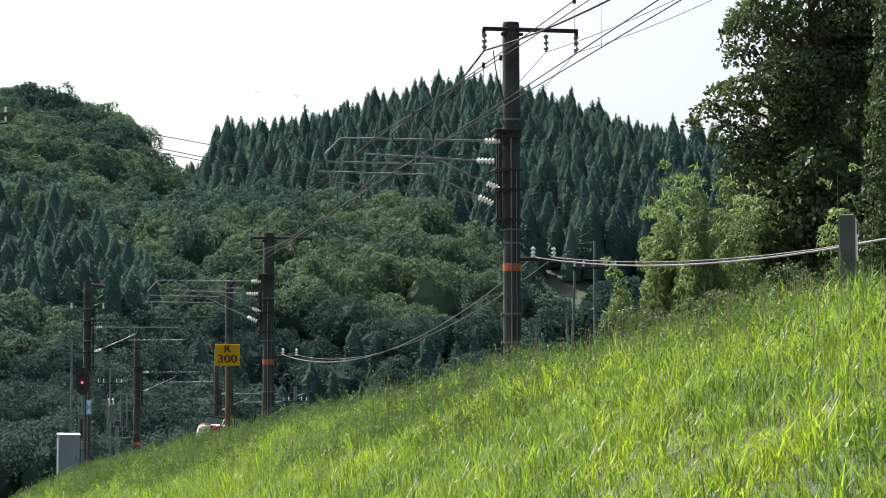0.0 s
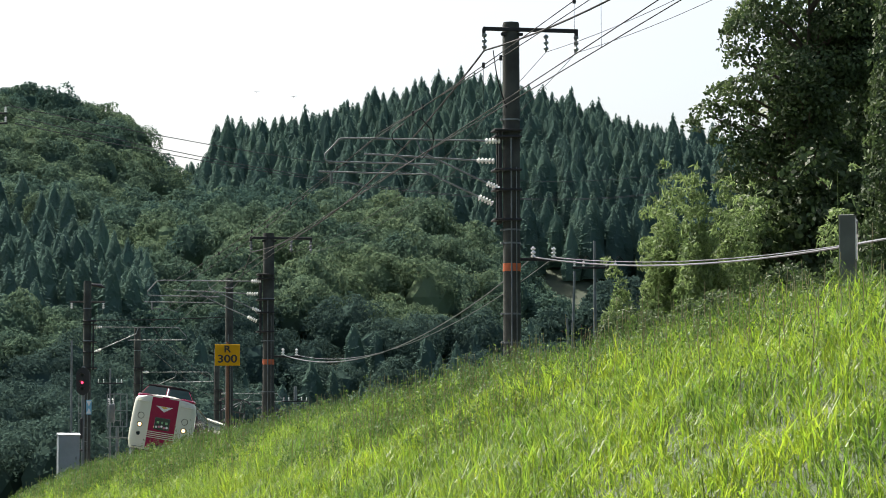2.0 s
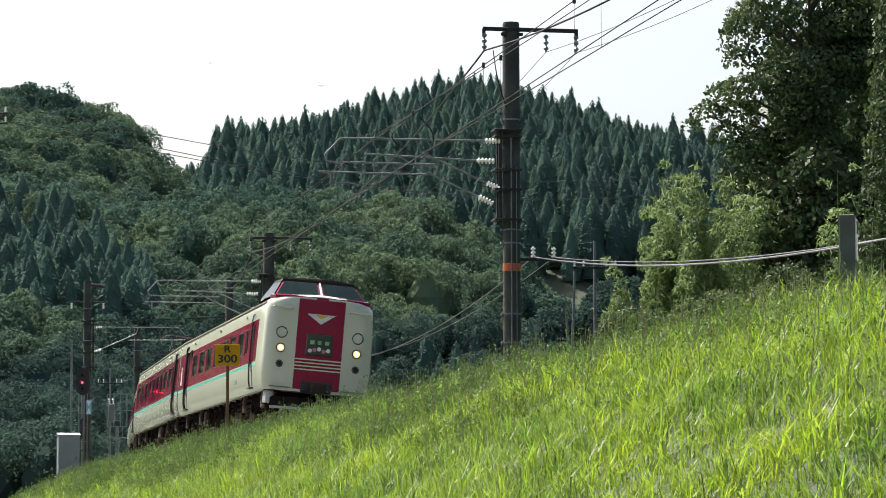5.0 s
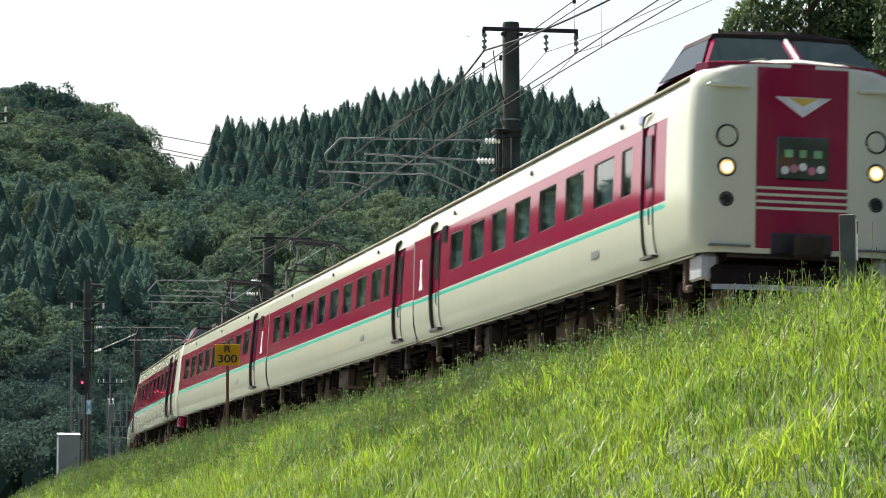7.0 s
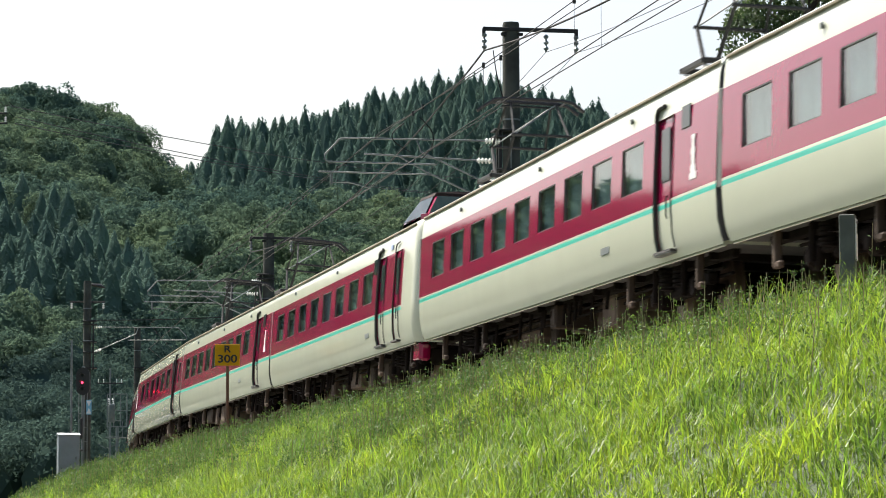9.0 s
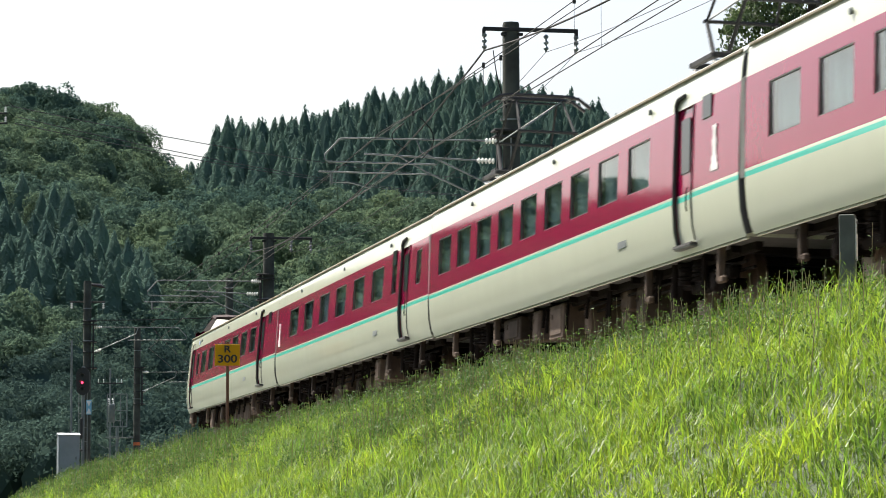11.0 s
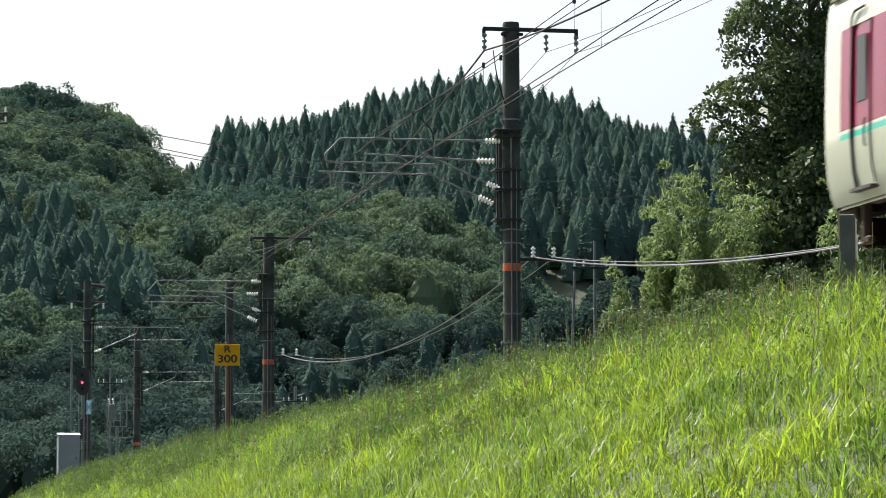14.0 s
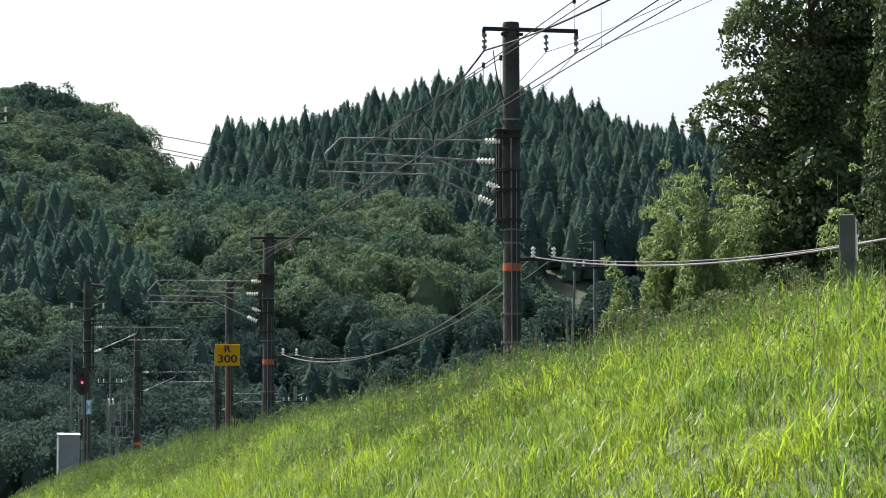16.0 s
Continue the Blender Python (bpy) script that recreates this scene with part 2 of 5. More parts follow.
FAR_X, FAR_Z = ridge([(-9, 5.6), (-4.5, 6.2), (-3.84, 6.42), (-3.68, 7.08), (-2.45, 7.15), (-1.85, 7.35), (-1.05, 7.62), (-0.45, 7.8), (0.15, 7.9), (1.2, 7.86), (2.2, 7.58), (2.9, 7.33), (3.7, 7.13), (4.4, 6.98), (5.1, 6.83), (6.3, 6.5), (8, 6.0)], 850, 16)
MID_X, MID_Z = ridge([(-6, 5.8), (-4.9, 6.05), (-3.9, 6.15), (-2.9, 6.1), (-2.3, 6.0), (-1.46, 5.85), (-0.24, 5.6), (0.36, 5.3), (0.97, 4.95), (1.58, 4.3), (2.2, 3.7), (3.2, 2.9), (6, 1.5)], 480, 6)
LEFT_X, LEFT_Z = ridge([(-60, 11.0), (-40, 9.0), (-33, 8.4), (-28, 7.95), (-24, 7.55), (-19, 7.3), (-15, 7.3), (-12, 7.9), (-8.9, 7.94), (-7.9, 7.95), (-7.0, 7.95), (-6.5, 7.7), (-5.9, 7.44), (-5.5, 7.28), (-5.25, 7.05), (-5.1, 6.7), (-4.7, 6.1), (-3.9, 5.5), (-3.1, 4.6), (0, 1.5)], 560, 7)


def hills(x, y):
    """Heights of the far hill, the spur before it and the left hill."""
    s = np.maximum(y, 50.0)
    a = np.interp(x, FAR_X, FAR_Z) * smooth01((y - 430) / 420) * np.where(y > 850, 1 - 0.5 * smooth01((y - 850) / 500), 1)
    b = np.interp(x * 480 / s, MID_X, MID_Z) * smooth01((y - 290) / 190) * np.where(y > 480, 1 - 0.6 * smooth01((y - 480) / 220), 1)
    c = np.interp(x * 560 / s, LEFT_X, LEFT_Z) * np.clip((y - 235) / 325, 0, 1) ** 1.25 * np.where(y > 560, 1 - 0.7 * smooth01((y - 560) / 250), 1)
    return a, b, c


def ground_z(x, y):
    s, lat = side_of(x, y)
    z = RAIL_Z + np.interp(lat, LAT_P, LAT_H)
    z = z + 0.05 * wave(x, y, 1.1) * ((lat > 3) | (lat < -4))
    z = np.where((lat < -25), z - 1.5 * smooth01((np.abs(lat) - 25) / 60), z)
    # unseen bank right of the line, added to hold skylight off the nose
    z = z + 20 * smooth01((-lat - 14) / 30) * smooth01((s + 38) / 25) * (lat < -14)
    a, b, c = hills(x, y)
    w = 1.5 * wave(x, y, 0.035, 2.0)
    # unseen hills behind the camera and far right, added to block low sky
    back = 95 * smooth01((-y - 45) / 240) + 45 * smooth01((x - 150) / 250)
    top = np.maximum(np.maximum(np.maximum(a, b), c), back)
    return np.where(top > 0.5, np.maximum(z, top + w * smooth01(top / 20)), z)


def spaced(edges):
    """Grid lines from (start, end, step) stretches."""
    out = []
    for a, b, st in edges:
        out += list(np.arange(a, b, st))
    return np.array(out + [edges[-1][1]])


def ground():
    gx = spaced([(-2600, -400, 220), (-400, -140, 20), (-140, -34, 6), (-34, 26, 0.6), (26, 140, 6), (140, 400, 20), (400, 2600, 220)])
    gy = spaced([(-1200, -200, 200), (-200, -20, 20), (-20, 170, 0.8), (170, 900, 8), (900, 1200, 30), (1200, 3000, 200)])
    X, Y = np.meshgrid(gx, gy)
    Z = ground_z(X.ravel(), Y.ravel())
    n, k = len(gx), len(gy)
    i = (np.arange(k - 1)[:, None] * n + np.arange(n - 1)[None]).ravel()
    me = cloud("ground", np.stack([X.ravel(), Y.ravel(), Z], 1), np.stack([i, i + 1, i + n + 1, i + n], 1), M["soil"], True)
    return tagged(new("ground", me), "grassy embankment, valley floor and wooded hillsides", "ground", kind="structure")


ground()


# ---- track ----
def track():
    g = Geo()
    ss = np.arange(-330, 200, 2.0)
    prof = [(-2.35, -0.56), (-1.6, -0.2), (-1.15, -0.17), (1.15, -0.17), (1.6, -0.2), (2.35, -0.56)]
    v = [on_track(s, a, h) for s in ss for a, h in prof]
    n = len(prof)
    g.add(v, [(i * n + k, i * n + k + 1, (i + 1) * n + k + 1, (i + 1) * n + k) for i in range(len(ss) - 1) for k in range(n - 1)])
    bed = solo("track_bed", g, M["ballast"], "brown crushed stone ballast bed under the rails", "ballast", "structure")
    for side in (-0.555, 0.555):
        r = Geo()
        pr = [(-0.06, -0.15), (-0.06, -0.13), (-0.01, -0.11), (-0.01, -0.04), (-0.033, -0.03), (-0.033, 0), (0.033, 0), (0.033, -0.03), (0.01, -0.04), (0.01, -0.11), (0.06, -0.13), (0.06, -0.15)]
        v = [on_track(s, side + a, h) for s in ss for a, h in pr]
        n = len(pr)
        r.add(v, [(i * n + k, i * n + (k + 1) % n, (i + 1) * n + (k + 1) % n, (i + 1) * n + k) for i in range(len(ss) - 1) for k in range(n)])
        solo("rail", r, M["rail"], "worn steel running rail on concrete sleepers", "rail", "structure", "rails of the track")
    base = Geo().box((0, 0, -0.235), (0.24, 2.0, 0.17), ch=0.03).mesh("sleeper", [M["sleeper"]])
    for k in range(110):
        s = -60 + k * 0.72
        p = on_track(s)
        part("sleeper", base, [], bed, m=Matrix.Translation(p) @ Matrix.Rotation(heading(s), 4, "Z"))
    # loose stones along the shoulder
    rng = np.random.default_rng(5)
    n = 4500
    s, lat = rng.uniform(-75, 15, n), rng.normal(2.0, 0.35, n)
    P = np.array([on_track(a, b, np.interp(b, [1.15, 1.6, 2.35, 4], [-0.17, -0.2, -0.54, -0.84])) for a, b in zip(s, lat)])
    oct_v = np.array([(1, 0, 0), (-1, 0, 0), (0, 1, 0), (0, -1, 0), (0, 0, 1), (0, 0, -1)], float)
    oct_f = np.array([(0, 2, 4), (2, 1, 4), (1, 3, 4), (3, 0, 4), (2, 0, 5), (1, 2, 5), (3, 1, 5), (0, 3, 5)])
    sz = rng.uniform(0.018, 0.045, (n, 1, 1))
    V = P[:, None, :] + oct_v[None] * sz * rng.uniform(0.6, 1.3, (n, 6, 3))
    F = oct_f[None] + (np.arange(n) * 6)[:, None, None]
    tagged(new("ballast_stones", cloud("ballast_stones", V.reshape(-1, 3), F.reshape(-1, 3), M["ballast"])), "loose brown ballast stones on the track shoulder", "gravel", kind="stuff")


track()

# ---- the train: seven tilting coaches ----
RING = [(1.335, 0.81), (1.385, 0.93), (1.43, 1.13), (1.45, 1.38), (1.455, 1.50), (1.455, 1.565), (1.455, 1.60), (1.4535, 1.88), (1.442, 2.55), (1.434, 2.72), (1.418, 2.95), (1.395, 3.08), (1.305, 3.20), (1.05, 3.30), (0.55, 3.37), (0.0, 3.40)]
CREAM, TEAL, RED, ROOF, IN = 0, 1, 2, 3, 4
ROW_MAT = [CREAM, CREAM, CREAM, CREAM, TEAL, CREAM, RED, RED, RED, CREAM, CREAM, CREAM, ROOF, ROOF, ROOF]
W_ROWS, D_ROWS = (7,), (1, 2, 3, 4, 5, 6, 7, 8)
BODY_MATS = [M["cream"], M["teal"], M["red"], M["roofp"], M["inside"]]
shared = {}


def cached(key, make):
    if key not in shared:
        shared[key] = make()
    return shared[key]


def lat_at(z):
    return float(np.interp(z, [b for a, b in RING[:12]], [a for a, b in RING[:12]]))


def car_body(x0, x1, wins, doors, nose, red0, red1):
    """The shell from x0 to x1 with openings for windows and doors. nose: -1, 0 or 1, the end that is rounded for a cab."""
    cuts = {x0, x1, red0, red1}
    for c, w in wins + doors:
        cuts |= {c - w / 2, c + w / 2}
    xs = sorted(cuts)
    fine = [xs[0]]
    for b in xs[1:]:
        k = max(1, int((b - fine[-1]) / 2.2 + 0.99))
        a = fine[-1]
        fine += [a + (b - a) * (i + 1) / k for i in range(k)]
    xs = fine
    half = len(RING)
    stations = []
    for x in xs:
        stations.append([(x, lat, z) for lat, z in RING])
    # rounded corner of the cab end
    if nose:
        steps = 6
        end = stations[-1] if nose > 0 else stations[0]
        extra = []
        for i in range(1, steps + 1):
            a = math.pi / 2 * i / steps
            r = 0.40
            dx, dl = r * math.sin(a), r * (1 - math.cos(a))
            extra.append([(end[0][0] + nose * dx, max(lat - dl, 0.0) if k < 13 else lat * (1 - 0.25 * (1 - math.cos(a))), z - 0.10 * (1 - math.cos(a)) * (1 if k > 10 else 0)) for k, (lat, z) in enumerate(RING)])
        stations = stations + extra if nose > 0 else extra[::-1] + stations
    g = Geo()
    for sgn in (-1, 1):
        v = [(x, sgn * lat, z) for st in stations for x, lat, z in st]
        faces, mats = [], []
        for i in range(len(stations) - 1):
            xm = (stations[i][4][0] + stations[i + 1][4][0]) / 2
            for k in range(half - 1):
                if k in W_ROWS and any(abs(xm - c) < w / 2 for c, w in wins):
                    continue
                if k in D_ROWS and any(abs(xm - c) < w / 2 for c, w in doors):
                    continue
                m = ROW_MAT[k]
                if m in (RED, TEAL) and not (red0 < xm < red1):
                    m = CREAM
                faces.append((i * half + k, (i + 1) * half + k, (i + 1) * half + k + 1, i * half + k + 1))
                mats.append(m)
        k0 = len(g.v)
        g.v += v
        g.f += [tuple(q + k0 for q in f) for f in faces]
        g.m += mats
        # reveals of the openings
        for (c, w), rows in [(o, W_ROWS) for o in wins] + [(o, D_ROWS) for o in doors]:
            pts = RING[rows[0]:rows[-1] + 2]
            for e in (-1, 1):
                x = c + e * w / 2
                q = [(x, sgn * a, b) for a, b in pts] + [(x, sgn * (a - 0.07), b) for a, b in pts]
                n = len(pts)
                g.add(q, [(j, j + 1, n + j + 1, n + j) for j in range(n - 1)], RED)
            for a, b in (pts[0], pts[-1]):
                q = [(c - w / 2, sgn * a, b), (c + w / 2, sgn * a, b), (c + w / 2, sgn * (a - 0.07), b), (c - w / 2, sgn * (a - 0.07), b)]
                g.add(q, [(0, 1, 2, 3)], RED)
    # ends and floor
    for st in (stations[0], stations[-1]):
        q = [(x, -l, z) for x, l, z in st] + [(x, l, z) for x, l, z in st[::-1][1:]]
        g.add(q, [tuple(range(len(q)))], CREAM)
    g.box(((x0 + x1) / 2, 0, 0.85), (x1 - x0 - 0.1, 2.56, 0.06), IN)
    me = g.mesh("body", BODY_MATS, False, True)
    me.polygons.foreach_set("use_smooth", [True] * len(me.polygons))
    me.set_sharp_from_angle(angle=radians(28))
    return me


def window_parts(car, c, w, sgn):
    def pane():
        g = Geo()
        g.box((0, 0, 2.215), (w - 0.01, 0.008, 0.665))
        return g.mesh("window_pane", [M["glass"]])

    def seal():
        g = Geo()
        q = []
        for y in (-0.009, 0.021):
            for a, z0, z1 in ((w / 2, 1.876, 2.555), (w / 2 - 0.022, 1.898, 2.533)):
                q += [(-a, y, z0), (a, y, z0), (a, y, z1), (-a, y, z1)]
        f = []
        for k in range(4):
            n = (k + 1) % 4
            f += [(8 + k, 8 + n, 12 + n, 12 + k), (k, 4 + k, 4 + n, n), (k, n, 8 + n, 8 + k), (4 + k, 12 + k, 12 + n, 4 + n)]
        g.add(q, f)
        return g.mesh("window_seal", [M["seal"]])

    def curtain():
        g = Geo()
        n = 25
        v = []
        for i in range(n):
            x = -w / 2 - 0.03 + (w + 0.06) * i / (n - 1)
            y = -0.02 * math.sin(i * 1.35) - (0.05 if abs(x) < 0.10 * w else 0)
            v += [(x, y, 1.84), (x, y, 2.60)]
        g.add(v, [(2 * i, 2 * i + 2, 2 * i + 3, 2 * i + 1) for i in range(n - 1)])
        return g.mesh("curtain", [M["curtain"]], True)

    y = sgn * (1.4525 - 0.035)
    win = part("window", cached(("pane", w), pane), [], car, m=pose(c, y, 0, 0, 0, 0 if sgn > 0 else 180))
    part("window_seal", cached(("seal", w), seal), [], win)
    part("curtain", cached(("curtain", w), curtain), [], win, m=pose(0, -0.085, 0))


def door_part(car, c, w, sgn, crew):
    def slab():
        g = Geo()
        pts = RING[1:10]
        for k in range(len(pts) - 1):
            m = ROW_MAT[k + 1]
            (a, b), (a2, b2) = pts[k], pts[k + 1]
            q = [(-w / 2, a, b), (w / 2, a, b), (w / 2, a2, b2), (-w / 2, a2, b2)]
            q += [(x, y - 0.03, z) for x, y, z in q]
            g.add(q, [(0, 1, 2, 3), (4, 7, 6, 5), (0, 3, 7, 4), (1, 5, 6, 2)], m)
        return g.mesh("door", BODY_MATS, True, True)

    inset = 0.012 if crew else 0.03
    d = part("door", cached(("door", w), slab), [], car, m=pose(c, -sgn * inset, 0, 0, 0, 0) if sgn > 0 else pose(c, inset, 0, 0, 0, 180))
    ww = w * 0.5
    part("door_window", cached(("dw", w), lambda: Geo().box((0, 1.458, 2.22), (ww, 0.012, 0.72), ch=0.004).mesh("door_window", [M["lens"]])), [], d, "dark tall door window")
    part("door_handle", cached("dh", lambda: Geo().tube([(-0.16, 1.475, 1.35), (-0.16, 1.49, 1.40), (-0.16, 1.49, 1.62), (-0.16, 1.475, 1.66)], 0.012, 6).mesh("door_handle", [M["dark"]])), [], d)
    # dark rubber edging and rain strip round the door
    def edging():
        g = Geo()
        for e in (-1, 1):
            g.tube([(e * w / 2, lat_at(z) + 0.012, z) for z in (0.95, 1.13, 1.5, 2.0, 2.72)], 0.009 if e < 0 else (0.014 if crew else 0.030), 6)
        g.tube([(w / 2, 1.457, 2.70), (w / 2 - 0.02, 1.457, 2.80), (w / 2 - 0.10, 1.452, 2.87), (w / 2 - 0.42, 1.450, 2.88)], 0.014 if crew else 0.030, 6)
        g.box((0, 1.40, 0.915), (w + 0.05, 0.14, 0.035))
        return g.mesh("door_edging", [M["rubber"]])
    if not crew:
        part("door_step", cached("step", lambda: Geo().box((0, 1.42, 0.90), (w, 0.14, 0.05), ch=0.01).mesh("door_step", [M["galv"]])), [], d)
    part("door_edging", cached(("edge", w), edging), [], car, m=pose(c, 0, 0, 0, 0, 0 if sgn > 0 else 180))


def bogie(car, x):
    b = part("bogie", cached("bogie", bogie_frame), [], car, m=pose(x, 0, 0))
    for dx in (-1.05, 1.05):
        for sgn in (-1, 1):
            part("wheel", cached("wheel", wheel_mesh), [], b, m=pose(dx, sgn * 0.56, 0.43, 0, 0, 0 if sgn > 0 else 180))


def bogie_frame():
    g = Geo()
    for sgn in (-1, 1):
        y = sgn * 0.92
        g.box((0, y, 0.55), (2.9, 0.14, 0.16), ch=0.03)
        g.box((0, y, 0.45), (0.9, 0.16, 0.14), ch=0.03)
        for dx in (-1.05, 1.05):
            g.box((dx, y + sgn * 0.02, 0.43), (0.34, 0.22, 0.30), ch=0.05)
            g.tube([(dx, y + sgn * 0.12, 0.43), (dx, y + sgn * 0.19, 0.43)], [0.13, 0.10], 12)
        for dx in (-0.35, 0.35):
            for k in range(5):
                g.tube([(dx, y + sgn * 0.16, 0.5 + 0.06 * k), (dx, y + sgn * 0.16, 0.535 + 0.06 * k)], 0.11, 10)
        g.tube([(-0.75, y + sgn * 0.22, 0.35), (-0.75, y + sgn * 0.22, 0.80)], 0.045, 8)
        g.tube([(0.75, y + sgn * 0.22, 0.35), (0.75, y + sgn * 0.22, 0.80)], 0.045, 8)
    g.box((0, 0, 0.6), (0.6, 1.9, 0.2), ch=0.03)
    for dx in (-1.05, 1.05):
        g.tube([(dx, -0.9, 0.43), (dx, 0.9, 0.43)], 0.075, 10)
        g.box((dx * 0.45, 0, 0.45), (0.5, 0.8, 0.35), ch=0.05)
    return g.mesh("bogie", [M["under"]], True)


def wheel_mesh():
    g = Geo()
    g.tube([(0, -0.06, 0), (0, -0.03, 0), (0, -0.03, 0), (0, 0.07, 0)], [0.455, 0.455, 0.43, 0.42], 24)
    g.tube([(0, 0.07, 0), (0, 0.10, 0)], [0.14, 0.12], 16)
    return g.mesh("wheel", [M["wheel"]], True)


def underfloor(car, seed, cab=0):
    rng = random.Random(seed)
    beam = Geo()
    for sgn in (-1, 1):
        beam.box((0, sgn * 0.98, 0.78), (19.6, 0.10, 0.14), ch=0.02)
    for k in range(15):
        beam.box((-9.1 + 1.3 * k, 0, 0.79), (0.1, 2.3, 0.12))
    part("sole_bar", beam, M["under"], car)
    for sgn in (-1, 1):
        x = -4.9
        while x < 4.8:
            w = rng.choice((0.35, 0.5, 0.7, 0.95, 1.3))
            h = rng.uniform(0.32, 0.58)
            if x + w > 5.0:
                break
            dep = rng.uniform(0.45, 0.75)
            y = sgn * (1.16 - dep / 2 - rng.choice((0, 0.25, 0.4, 0.5)))
            part("equipment_box", Geo().box((x + w / 2, y, 0.76 - h / 2), (w, dep, h), ch=0.02).box((x + w / 2, y + sgn * dep / 2, 0.76 - h / 2), (w * 0.8, 0.03, h * 0.75), ch=0.008).box((x + w * 0.28, y + sgn * (dep / 2 + 0.02), 0.76 - h * 0.35), (0.04, 0.03, 0.08)), M["ubox"], car)
            x += w + rng.choice((0.2, 0.45, 0.75, 1.0))
        pipes = Geo()
        for k in range(3):
            z = 0.72 - 0.07 * k
            pipes.tube([(-9.0, sgn * (1.0 - 0.1 * k), z), (9.0, sgn * (1.0 - 0.1 * k), z)], 0.022, 6)
        for k in range(12):
            xx = rng.uniform(-6, 6)
            pipes.tube([(xx, sgn * 1.1, 0.75), (xx, sgn * 1.12, rng.uniform(0.3, 0.5))], 0.03, 6)
        part("pipework", pipes, M["under"], car)
        for xb in (-8.9, -5.2, 5.2, 8.9):
            # brackets that hang by the bogies
            part("hanger", cached("hanger", lambda: Geo().box((0, 0, 0.60), (0.10, 0.10, 0.46), ch=0.02).box((0.05, 0, 0.40), (0.24, 0.08, 0.09), ch=0.02).mesh("hanger", [M["ubox"]])), [], car, m=pose(xb, sgn * 1.22, 0))


def pantograph(car, x):
    base = Geo()
    for sx in (-0.55, 0.55):
        base.box((sx, 0, 3.60), (0.08, 1.7, 0.08), ch=0.015)
    for sy in (-0.8, 0.8):
        base.box((0, sy, 3.60), (1.2, 0.08, 0.08), ch=0.015)
    base.tube([(-0.2, 0.2, 3.62), (0.2, 0.2, 3.62)], 0.09, 10)
    p = part("pantograph", base, M["dark"], car, "raised dark steel pantograph frame", m=pose(x, 0, 0))
    for sx in (-0.5, 0.5):
        for sy in (-0.75, 0.75):
            ins = Geo()
            for k in range(4):
                ins.tube([(sx, sy, 3.33 + 0.06 * k), (sx, sy, 3.36 + 0.06 * k)], [0.085, 0.055], 10)
            part("insulator", ins, M["porcelain"], p)
    for sx in (-1, 1):
        for sy in (-1, 1):
            part("lower_arm", Geo().tube([(sx * 0.30, sy * 0.55, 3.62), (sx * 0.98, sy * 0.50, 4.30)], [0.035, 0.028], 6), M["dark"], p)
            part("upper_arm", Geo().tube([(sx * 0.98, sy * 0.50, 4.30), (sx * 0.22, sy * 0.42, 4.97)], 0.022, 6), M["dark"], p)
        part("knee_bar", Geo().tube([(sx * 0.98, -0.55, 4.30), (sx * 0.98, 0.55, 4.30)], 0.028, 6), M["dark"], p)
        part("brace", Geo().tube([(sx * 0.98, -0.50, 4.30), (sx * 0.22, 0.42, 4.97)], 0.014, 5), M["galv"], p)
        part("head_bar", Geo().tube([(sx * 0.22, -0.50, 4.97), (sx * 0.22, 0.50, 4.97)], 0.02, 6), M["dark"], p)
    shoe = Geo()
    for sx in (-0.22, 0.22):
        shoe.tube([(sx, -0.95, 4.86), (sx, -0.72, 5.02), (sx, -0.5, 5.05), (sx, 0.5, 5.05), (sx, 0.72, 5.02), (sx, 0.95, 4.86)], 0.035, 6)
    for sy in (-0.6, 0.6):
        shoe.box((0, sy, 5.01), (0.44, 0.03, 0.03))
    part("collector_shoe", shoe, M["black"], p)


